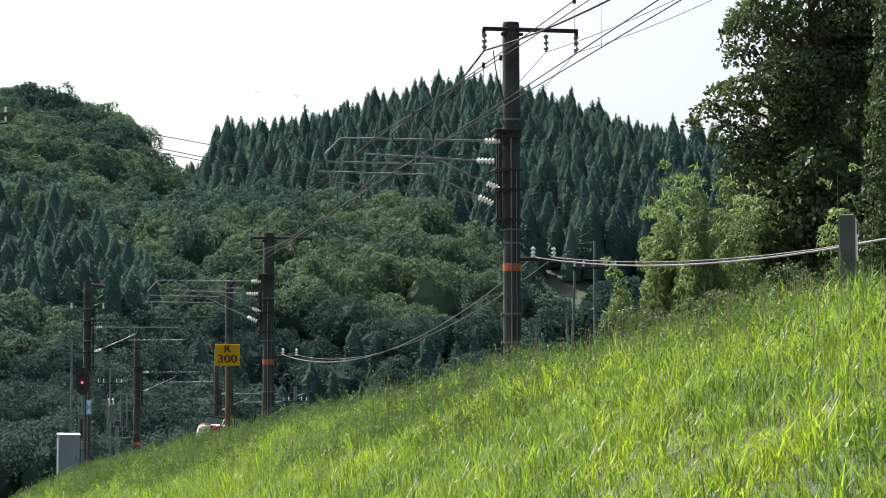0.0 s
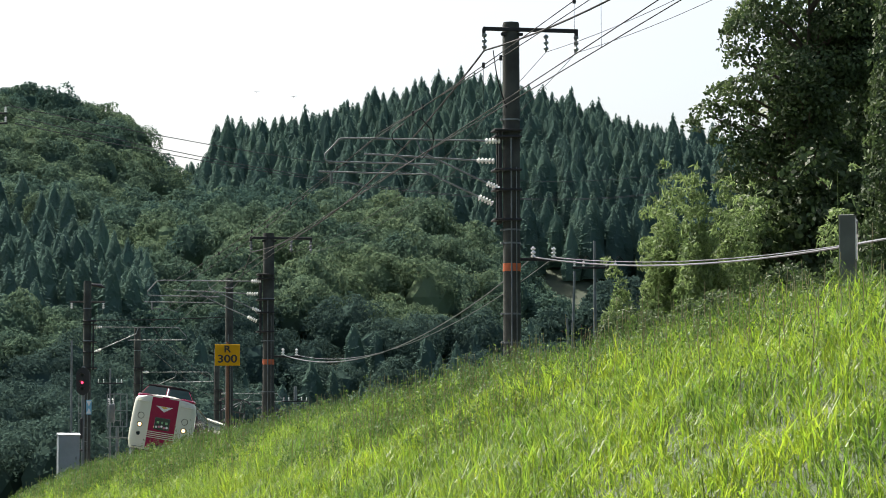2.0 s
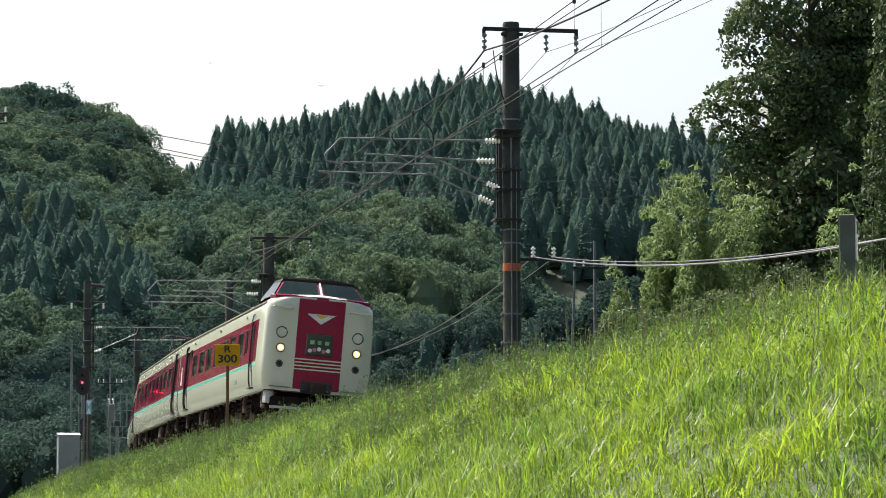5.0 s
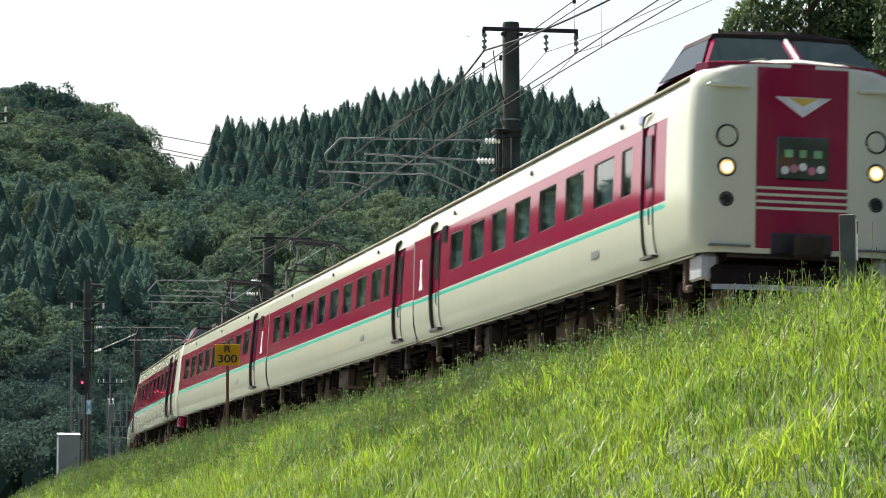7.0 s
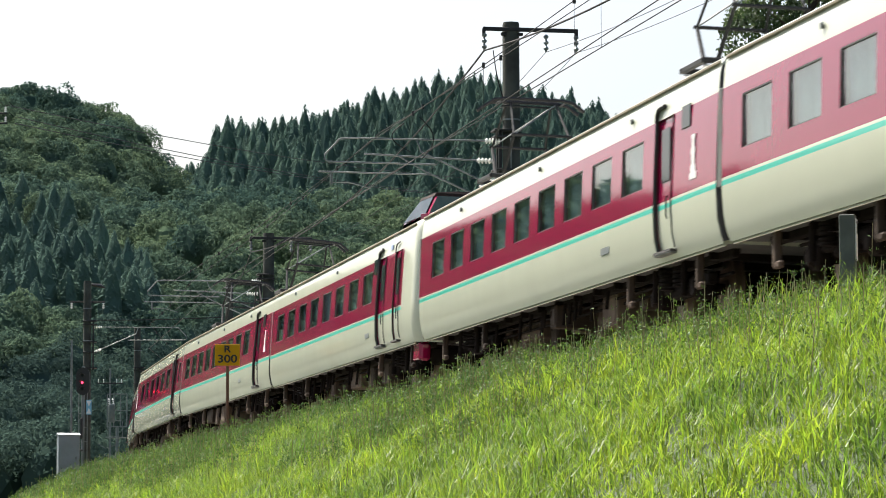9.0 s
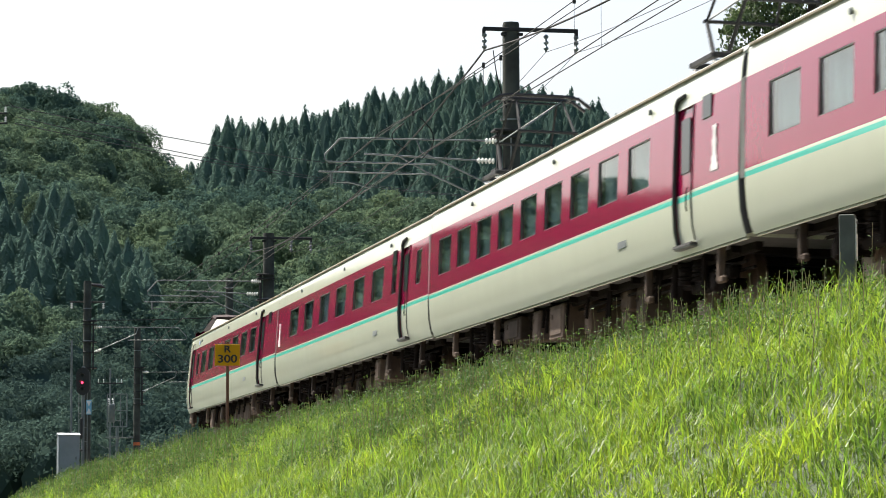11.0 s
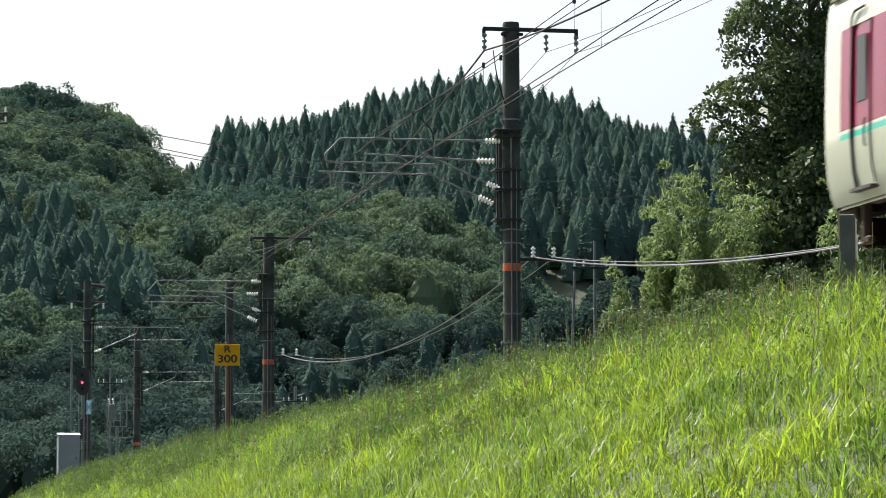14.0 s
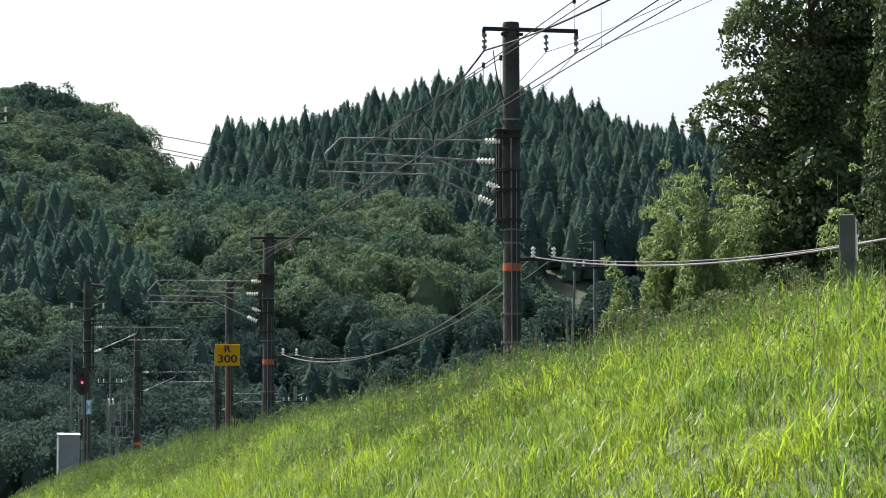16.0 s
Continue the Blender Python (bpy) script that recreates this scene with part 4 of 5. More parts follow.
    if low_arm:
        part("low_arm", Geo().box((0.6, 0.25, 3.36), (1.3, 0.07, 0.07), ch=0.01), M["dark"], p)
        for x in (0.55, 1.03):
            insulator_at(p, (x, 0.25, 3.40), (x, 0.25, 3.66), 0.06, 3)
    return p


def pole_point(s, lat, x, y, z):
    return pole_matrix(s, lat) @ Vector((x, y, z))


P1, P2, P0 = (-31.4, -2.7), (-73.2, -2.7), (9.0, -2.7)
P3, P4, P5, P6 = (-99.5, 3.0), (-139.4, 3.2), (-101.5, -3.2), (-168.0, 3.0)
catenary_pole(*P1, 8.73, 0.195, collars=(0.9, 1.45, 2.1, 3.7, 4.0, 6.5), label="tall weathered concrete catenary pole with orange band and cantilevers")
second = catenary_pole(*P2, 7.72, 0.20, collars=(0.4, 1.2, 2.1, 3.9, 5.4), label="concrete catenary pole further along with an orange band")
part("ribbed_sleeve", Geo().tube([(0, 0, 0.3 + 0.07 * k) for k in range(26)], [0.222 if k % 2 else 0.236 for k in range(26)], 20), M["concrete"], second, "ribbed protective sleeve")
catenary_pole(*P0, 8.73, 0.195, label="concrete catenary pole carrying the wires beside the line")
slim = catenary_pole(*P3, 8.0, 0.17, bar=False, double=False, low_arm=False, band=0, collars=(5.4, 6.8), label="slim dark concrete pole on the outside of the curve")

def pole_fittings(p, z):
    part("crossarm", Geo().box((0.0, -0.2, z), (1.5, 0.06, 0.07), ch=0.01), M["dark"], p)
    for x in (-0.68, 0.68):
        insulator_at(p, (x, -0.2, z - 0.04), (x, -0.2, z - 0.3), 0.06, 3)
    part("clamp", Geo().tube([(-0.1, -0.2, z + 0.75), (-0.55, -0.2, z + 0.70), (-0.75, -0.2, z + 0.62)], [0.05, 0.09, 0.03], 8), M["black"], p)


far_pole = catenary_pole(*P4, 8.5, 0.19, bar=False, double=False, low_arm=False, band=2.0, collars=(4.5, 7.2), label="distant concrete pole with orange band and white plate", nums=True)
pole_fittings(slim, 7.1)
catenary_pole(*P5, 8.3, 0.17, bar=False, arms=False, low_arm=False, band=0, collars=(7.9,), label="plain dark concrete pole behind the yellow sign")
catenary_pole(*P6, 8.9, 0.18, bar=False, double=False, low_arm=False, band=0, label="far concrete pole beside the curve")


def span(name, a, b, sag, r, material, label, n=24, group="wires of the overhead line"):
    a, b = Vector(a), Vector(b)
    pts = [a.lerp(b, i / n) - Vector((0, 0, sag * 4 * (i / n) * (1 - i / n))) for i in range(n + 1)]
    return solo(name, Geo().tube(pts, r, 5), M[material], label, "wire", group=group)


def wires():
    # feeder and thin wires on the top crossarms
    for x, sag, r in ((-0.65, 0.95, 0.022), (0.78, 0.8, 0.007), (1.48, 0.8, 0.007)):
        a, b, c = pole_point(*P1, x, -0.16, 8.05), pole_point(*P2, x, -0.16, 7.04), pole_point(*P0, x, -0.16, 7.8)
        span("feeder_wire", a, b, sag, r, "wire", "dark feeder wire sagging between the pole tops")
        span("feeder_wire", a, c, sag * 0.9, r, "wire", "dark feeder wire sagging between the pole tops")
    span("feeder_wire", pole_point(*P2, -0.65, -0.16, 7.04), pole_point(*P5, -0.2, 0, 7.9), 0.5, 0.014, "wire", "dark feeder wire sagging between the pole tops")
    # low cable that hangs in deep loops
    for x, r, sag in ((0.55, 0.017, 1.05), (1.03, 0.010, 0.9)):
        a, b, c = pole_point(*P1, x, 0.25, 3.42), pole_point(*P2, x, 0.25, 3.42), pole_point(*P0, x - 0.3, 0.25, 1.57)
        span("signal_cable", a, b, sag, r, "cable", "grey signal cable hanging in a deep loop")
        span("signal_cable", a, c, sag * 0.7, r, "cable", "grey signal cable hanging in a deep loop")
    # two catenaries: messenger, contact wire and droppers
    stops = [-150, -139.4, -99.5, -73.2, -31.4, 9.0, 45]
    for set_lat, zig, mh, ch in ((0.10, 0.22, 6.15, 5.08), (0.55, -0.1, 6.0, 4.95)):
        for k, (s0, s1) in enumerate(zip(stops, stops[1:])):
            if set_lat > 0.5 and s0 < -99:
                continue
            l0, l1 = set_lat + zig * (-1) ** k, set_lat - zig * (-1) ** k
            n = 16
            mes, con = [], []
            for i in range(n + 1):
                f = i / n
                s = s0 + (s1 - s0) * f
                a, b = on_track(s0, l0), on_track(s1, l1)
                p = a.lerp(b, f)
                mes.append(p + Vector((0, 0, mh - 0.16 * 4 * f * (1 - f) * min(1, (s1 - s0) / 40))))
                con.append(p + Vector((0, 0, ch)))
            w = thing("catenary", "messenger and contact wire with droppers over the track", "wire", group="wires of the overhead line")
            part("messenger", Geo().tube(mes, 0.009, 5), M["wire"], w)
            part("contact_wire", Geo().tube(con, 0.010, 5), M["wire"], w)
            for i in range(2, n, 3):
                part("dropper", Geo().tube([mes[i], con[i]], 0.005, 4), M["wire"], w)
                part("clamp", Geo().tube([mes[i] + Vector((0, 0, 0.05)), mes[i] - Vector((0, 0, 0.05))], [0.03, 0.03], 6), M["dark"], w)
    # jumper loops beside the near pole
    base = pole_matrix(*P1)
    for x0, z0, x1, z1, dip in ((-2.5, 6.35, -2.35, 5.7, -0.35), (-2.15, 6.5, -2.1, 5.55, 0.3), (-0.45, 8.05, -0.15, 6.75, -0.05)):
        pts = [base @ Vector((x0 + (x1 - x0) * f + dip * math.sin(math.pi * f), -0.2, z0 + (z1 - z0) * f)) for f in np.linspace(0, 1, 12)]
        solo("jumper_cable", Geo().tube(pts, 0.013, 5), M["wire"], "black jumper cable looping beside the bracket", "wire", group="wires of the overhead line")
    # wire across the line between two poles
    span("cross_wire", pole_point(*P3, 0, 0, 6.3), pole_point(*P5, 0, 0, 6.6), 0.05, 0.02, "wire", "dark cross-span wire between two poles")
    # power line that crosses the valley
    for a, b in (((-15.2, 110, 16.25), (26, 300, 35.9)), ((-15.1, 112, 15.85), (26, 305, 34.6)), ((-14.9, 111, 15.95), (24, 280, 32.0))):
        span("power_line", a, b, 2.2, 0.016, "wire", "black power line strung across the valley", group="valley power lines")


wires()


# ---- trackside things ----
def text_mesh(body, size, depth=0.004):
    cu = bpy.data.curves.new("text", "FONT")
    cu.body, cu.size, cu.extrude, cu.align_x, cu.align_y = body, size, depth, "CENTER", "CENTER"
    cu.offset = size * 0.022
    ob = bpy.data.objects.new("text", cu)
    scene.collection.objects.link(ob)
    bpy.context.view_layer.update()
    me = bpy.data.meshes.new_from_object(ob.evaluated_get(bpy.context.evaluated_depsgraph_get()))
    bpy.data.objects.remove(ob), bpy.data.curves.remove(cu)
    me.materials.clear()
    me.materials.append(M["black"])
    return me


def curve_sign():
    p = on_track(-39.8, 2.7, -0.04)
    t = thing("curve_sign", "yellow curve-radius sign with black lettering on a brown post", "sign", Matrix.Translation(p))
    part("post", Geo().tube([(0, 0, -1.2), (0, 0, 1.95)], 0.04, 10), M["rail"], t, "rusty brown post")
    b = part("board", Geo().box((0, -0.06, 1.62), (0.62, 0.02, 0.53), ch=0.006), M["yellow"], t, "yellow board")
    for body, z, size in (("R", 1.755, 0.235), ("300", 1.515, 0.27)):
        part("lettering", text_mesh(body, size), [], b, "black lettering", m=pose(0.0, -0.075, z, 90, 0, 0) @ Matrix.Diagonal((1.22, 1, 1, 1)))


def signal():
    t = thing("railway_signal", "black railway signal head showing red on a slim post", "signal", Matrix.Translation(on_track(-97.5, 3.15)) @ Matrix.Rotation(radians(3), 4, "Z"))
    part("post", Geo().tube([(0, 0.15, -1.2), (0, 0.15, 4.2)], 0.07, 12), M["galv"], t)
    g = Geo()
    n = 20
    out = []
    for k in range(n):
        a = 2 * math.pi * k / n
        out.append((0.29 * math.cos(a), 0.29 * math.sin(a) + (0.30 if math.sin(a) > 0 else -0.30)))
    v = [(x, y0, z + 3.55) for y0 in (-0.06, 0.02) for x, z in out]
    g.add(v, [tuple(range(n)), tuple(range(n, 2 * n))[::-1]] + [(k, (k + 1) % n, n + (k + 1) % n, n + k) for k in range(n)])
    b = part("backboard", g, M["black"], t, "oval black backboard")
    for k, z in enumerate((3.80, 3.50, 3.22)):
        part("lamp", Geo().tube([(-0.03, -0.09, z), (-0.03, -0.065, z)], 0.052, 14), M["redlamp"] if k == 1 else M["lens"], b, "lit red lamp" if k == 1 else "unlit lamp")
        hood = Geo()
        hv = [(-0.03 + 0.10 * math.cos(a), y, z + 0.10 * math.sin(a)) for y in (-0.06, -0.30) for a in np.linspace(0.2, math.pi - 0.2, 9)]
        hood.add(hv, [(i, i + 1, 9 + i + 1, 9 + i) for i in range(8)])
        part("hood", hood, M["black"], b)
    part("ladder", Geo().tube([(-0.18, 0.2, -1.0), (-0.18, 0.2, 3.2)], 0.02, 6).tube([(0.18, 0.2, -1.0), (0.18, 0.2, 3.2)], 0.02, 6).tube([(-0.18, 0.2, 1.0), (0.18, 0.2, 1.0)], 0.015, 5).tube([(-0.18, 0.2, 1.6), (0.18, 0.2, 1.6)], 0.015, 5).tube([(-0.18, 0.2, 2.2), (0.18, 0.2, 2.2)], 0.015, 5), M["galv"], t)
    m = part("marker_board", Geo().box((0.26, -0.05, 2.45), (0.22, 0.02, 0.62), ch=0.005), M["bluesign"], t, "pale blue marker board")
    part("marker_stripe", Geo().add([(0.16, -0.065, 2.72), (0.36, -0.065, 2.72), (0.26, -0.065, 2.47)], [(0, 1, 2)]).add([(0.16, -0.065, 2.18), (0.36, -0.065, 2.18), (0.26, -0.065, 2.43)], [(0, 2, 1)]), M["white"], m, smooth=False)
    part("repeater", Geo().box((-0.06, -0.02, 1.55), (0.13, 0.16, 0.9), ch=0.03).box((-0.16, -0.1, 0.62), (0.34, 0.12, 0.1), ch=0.02), M["black"], t, "narrow black repeater")


def equipment_cabinet():
    t = thing("equipment_cabinet", "pale grey metal equipment cabinet with a pitched top", "cabinet", Matrix.Translation(on_track(-92.0, 3.75)) @ Matrix.Rotation(radians(14), 4, "Z"))
    part("case", Geo().box((0, 0, 0.05), (0.86, 0.6, 2.1), ch=0.02), M["boxgrey"], t)
    part("lid", Geo().add([(-0.47, -0.34, 1.10), (0.47, -0.34, 1.10), (0.47, 0.34, 1.10), (-0.47, 0.34, 1.10), (-0.47, 0, 1.20), (0.47, 0, 1.20)], [(0, 1, 5, 4), (2, 3, 4, 5), (0, 4, 3), (1, 2, 5), (0, 3, 2, 1)]), M["boxgrey"], t, smooth=False)
    part("door", Geo().box((0.0, -0.305, 0.1), (0.74, 0.02, 1.75), ch=0.006), M["boxgrey"], t)
    part("handle", Geo().box((0.28, -0.33, 0.15), (0.03, 0.04, 0.16), ch=0.01), M["dark"], t)


def distance_post():
    p = on_track(9.6, 2.75)
    t = thing("distance_post", "grey concrete distance post standing in the grass", "post", Matrix.Translation(p) @ Matrix.Rotation(radians(-14), 4, "Z"))
    part("slab", Geo().box((0, 0, -0.32), (0.155, 0.14, 1.22), ch=0.008), M["postgrey"], t)
    part("face", Geo().box((0.083, 0, 0.05), (0.012, 0.12, 0.40), ch=0.003), M["white"], t, "pale face plate")
    part("numeral", text_mesh("7", 0.16), [], t, "black numeral", m=pose(0.092, 0, 0.16, 90, 0, 90))


def utility_pole(x, y, z0, top, r, lean=0.0, arms=1, label=""):
    t = thing("utility_pole", label, "utility pole", Matrix.Translation((x, y, z0)) @ Matrix.Rotation(radians(lean), 4, "Y"), group="poles behind the line")
    h = top - z0
    part("shaft", Geo().tube([(0, 0, -0.6), (0, 0, h)], [r * 1.2, r * 0.8], 12), M["galv"], t)
    for k in range(arms):
        z = h - 0.9 - 0.35 * k
        part("crossarm", Geo().box((0, -0.1, z), (1.5, 0.06, 0.07), ch=0.01), M["dark"], t)
        for xx in (-0.68, -0.38, 0.38, 0.68):
            insulator_at(t, (xx, -0.1, z + 0.04), (xx, -0.1, z + 0.24), 0.05, 3)
            q = Geo().tube([(xx, -0.1, z + 0.24), (xx + 0.12, -0.1, z + 0.4), (xx + 0.3, -0.1, z + 0.2)], 0.012, 5)
            part("jumper", q, M["wire"], t)
    return t


curve_sign()
signal()
equipment_cabinet()
distance_post()
utility_pole(5.05, 106, 3.3, 11.1, 0.06, 0, 1, "slim steel utility pole with insulators before the bamboo")
utility_pole(3.95, 101, 3.3, 9.7, 0.05, 2.0, 0, "bare leaning steel pole behind the line")
utility_pole(4.3, 104, 3.3, 8.4, 0.05, -3.0, 0, "short leaning stake behind the line")
utility_pole(-8.8, 190, 3.3, 10.0, 0.12, 0, 1, "distant utility pole below the hills")
utility_pole(-15.9, 110.5, 0.5, 16.9, 0.16, 0, 2, "concrete utility pole carrying the valley power lines")


def lattice_box(x, y, z, w, h, label):
    """A small steel platform with an open frame."""
    t = thing("steel_platform", label, "steel frame", Matrix.Translation((x, y, z)), group="distant steel frames")
    g = Geo()
    for sx in (-w / 2, -w / 6, w / 6, w / 2):
        g.tube([(sx, 0, 0), (sx, 0, h)], 0.035, 6)
    for sz in (0, h * 0.5, h):
        g.tube([(-w / 2, 0, sz), (w / 2, 0, sz)], 0.035, 6)
    part("frame", g, M["galv"], t)
    part("support", Geo().tube([(0, 0.1, -z + 1), (0, 0.1, 0)], 0.09, 8), M["galv"], t)
    return t


def transformer(p):
    """A pole transformer on a bracket with two bushings and a railed platform."""
    x = 0.95
    part("platform", Geo().box((x, 0, 2.35), (1.5, 0.7, 0.06), ch=0.01).tube([(1.65, -0.3, 2.38), (1.65, -0.3, 3.3)], 0.02, 6).tube([(0.85, -0.3, 2.38), (0.85, -0.3, 3.3)], 0.02, 6).tube([(0.85, -0.3, 3.3), (1.65, -0.3, 3.3)], 0.02, 6), M["galv"], p, "steel platform with a rail")
    can = part("transformer", Geo().tube([(x + 0.45, 0.1, 3.2), (x + 0.45, 0.1, 3.25), (x + 0.45, 0.1, 4.15), (x + 0.45, 0.1, 4.22)], [0.16, 0.19, 0.19, 0.14], 16), M["galv"], p, "grey cylindrical transformer")
    for dx in (-0.1, 0.12):
        insulator_at(can, (x + 0.45 + dx, 0.1, 4.2), (x + 0.5 + dx, 0.1, 4.55), 0.06, 3)
    part("cable_loop", Geo().tube([(x, 0, 2.3), (x + 0.3, 0, 1.9), (x + 0.8, 0, 1.75), (x + 1.2, 0, 2.0)], 0.02, 6), M["cable"], p)


transformer(far_pole)
lattice_box(-20.0, 196, 7.8, 1.2, 2.0, "grey steel platform frame beside the far track")
utility_pole(-19.6, 188, 2.5, 11.0, 0.06, 0, 1, "thin signal mast with small fittings far along the line")
utility_pole(-15.6, 134, 3.2, 9.5, 0.05, 0, 0, "thin steel mast beside the signal")


# ---- woods ----
def cedar_template(rng):
    """A cedar of height 1: short drooping sprays over a ragged pointed cone, as triangles."""
    V = []
    lumps = rng.uniform(0, 6.28, 6)

    def outline(f, a):
        return (0.185 * (1 - f) ** 0.74 * min(1.0, 0.62 + 1.6 * f)) * (1 + 0.16 * math.sin(2 * a + lumps[0] + 9 * f) + 0.15 * math.sin(5 * a + lumps[1] + 23 * f)) + 0.003

    for k in range(400):
        f = rng.random() ** 0.9
        a = rng.uniform(0, 2 * math.pi)
        r = outline(f, a) * rng.uniform(0.86, 1.12)
        z = 0.04 + 0.96 * f
        w = 0.018 * (1 - 0.6 * f) * rng.uniform(0.7, 1.4)
        ln = 0.038 * (1 - 0.3 * f) * rng.uniform(0.7, 1.3)
        c, s = math.cos(a), math.sin(a)
        V += [(c * r * 0.80 - s * w, s * r * 0.80 + c * w, z + ln * 0.3), (c * r * 0.80 + s * w, s * r * 0.80 - c * w, z + ln * 0.5), (c * r * 1.12, s * r * 1.12, z - ln * 0.35)]
    n = len(V)
    F = [(3 * i, 3 * i + 1, 3 * i + 2) for i in range(n // 3)]
    k, rows = 7, 5
    for q in range(rows):
        f = q / rows
        V += [(0.86 * outline(f, 2 * math.pi * i / k) * math.cos(2 * math.pi * i / k), 0.86 * outline(f, 2 * math.pi * i / k) * math.sin(2 * math.pi * i / k), 0.04 + 0.96 * f) for i in range(k)]
    V.append((0, 0, 0.97))
    for q in range(rows - 1):
        for i in range(k):
            a, b = n + q * k + i, n + q * k + (i + 1) % k
            F += [(a, b, b + k), (a, b + k, a + k)]
    F += [(n + (rows - 1) * k + i, n + (rows - 1) * k + (i + 1) % k, n + rows * k) for i in range(k)]
    return np.array(V), np.array(F)


def ball(rng, n):
    d = rng.normal(size=(n, 3))
    return d / np.linalg.norm(d, axis=1, keepdims=True)


def leafy(rng, centres, radii, count, size, flat=0.55, droop=0.0, slim=0.62, inner=0.72):
    """Leaf clumps as triangle pairs on and within blobs. Returns vertices and triangles."""
    pick = rng.choice(len(centres), count, p=np.array(radii) ** 2 / np.sum(np.array(radii) ** 2))
    d = ball(rng, count)
    d[:, 2] = np.where(d[:, 2] < -0.35, -d[:, 2], d[:, 2])
    rad = np.array(radii)[pick][:, None] * rng.uniform(inner, 1.06, (count, 1))
    p = np.array(centres)[pick] + d * rad * np.array([1, 1, 0.85])
    nrm = d + rng.normal(0, flat, (count, 3))
    nrm /= np.linalg.norm(nrm, axis=1, keepdims=True)
    t = np.cross(nrm, rng.normal(size=(count, 3)))
    t /= np.linalg.norm(t, axis=1, keepdims=True)
    b = np.cross(nrm, t)
    t[:, 2] -= droop
    s = size * rng.uniform(0.6, 1.3, (count, 1))
    V = np.stack([p - t * s, p + b * s * slim, p + t * s, p - b * s * slim], 1).reshape(-1, 3)
    i = np.arange(count)[:, None] * 4
    return V, np.concatenate([i + np.array([[0, 1, 2]]), i + np.array([[0, 2, 3]])])


def broad_template(rng, count=1750, size=0.024):
    """A broadleaf crown of width about 1: a domed head of small billows, each covered in leaf sprays."""
    n = 26
    d = ball(rng, n)
    d[:, 2] = np.where(d[:, 2] < -0.25, -d[:, 2], d[:, 2])
    stretch = np.array([1.0, 1.0, rng.uniform(0.85, 1.1)])
    cs = d * stretch * rng.uniform(0.27, 0.38, (n, 1)) + np.array([0, 0, 0.46])
    rs = rng.uniform(0.10, 0.19, n)
    pick = rng.choice(n, count, p=rs ** 2 / np.sum(rs ** 2))
    q = ball(rng, count) + d[pick] * 0.75
    q /= np.linalg.norm(q, axis=1, keepdims=True)
    p = cs[pick] + q * rs[pick][:, None] * rng.uniform(0.82, 1.10, (count, 1))
    nrm = q + rng.normal(0, 0.42, (count, 3))
    nrm /= np.linalg.norm(nrm, axis=1, keepdims=True)
    t = np.cross(nrm, rng.normal(size=(count, 3)))
    t /= np.linalg.norm(t, axis=1, keepdims=True)
    b = np.cross(nrm, t)
    s = size * rng.uniform(0.6, 1.4, (count, 1))
    V = np.stack([p - t * s - b * s * 0.5, p + b * s * 0.95, p + t * s - b * s * 0.45], 1).reshape(-1, 3)
    F = np.arange(count * 3).reshape(-1, 3)
    bm = bmesh.new()
    bmesh.ops.create_icosphere(bm, subdivisions=2, radius=1.0)
    bm.verts.index_update()
    oc, of = np.array([v.co[:] for v in bm.verts]), np.array([[v.index for v in f.verts] for f in bm.faces])
    bm.free()
    F = np.concatenate([F, of + len(V)])
    V = np.concatenate([V, oc * stretch * 0.33 * rng.uniform(0.85, 1.1, (len(oc), 1)) + np.array([0, 0, 0.45])])
    return V, F


def scatter(name, templates, places, material, label):
    """One mesh of many trees; places: rows of x, y, z, width scale, height scale, turn."""
    VV, FF, k = [], [], 0
    for i, (x, y, z, w, h, a) in enumerate(places):
        V, F = templates[i % len(templates)]
        c, s = math.cos(a), math.sin(a)
        VV.append(np.stack([x + (V[:, 0] * c - V[:, 1] * s) * w, y + (V[:, 0] * s + V[:, 1] * c) * w, z + V[:, 2] * h], 1))
        FF.append(F + k)
        k += len(V)
    ob = new(name, cloud(name, np.concatenate(VV), np.concatenate(FF), material))
    return tagged(ob, label, "woodland", kind="stuff")


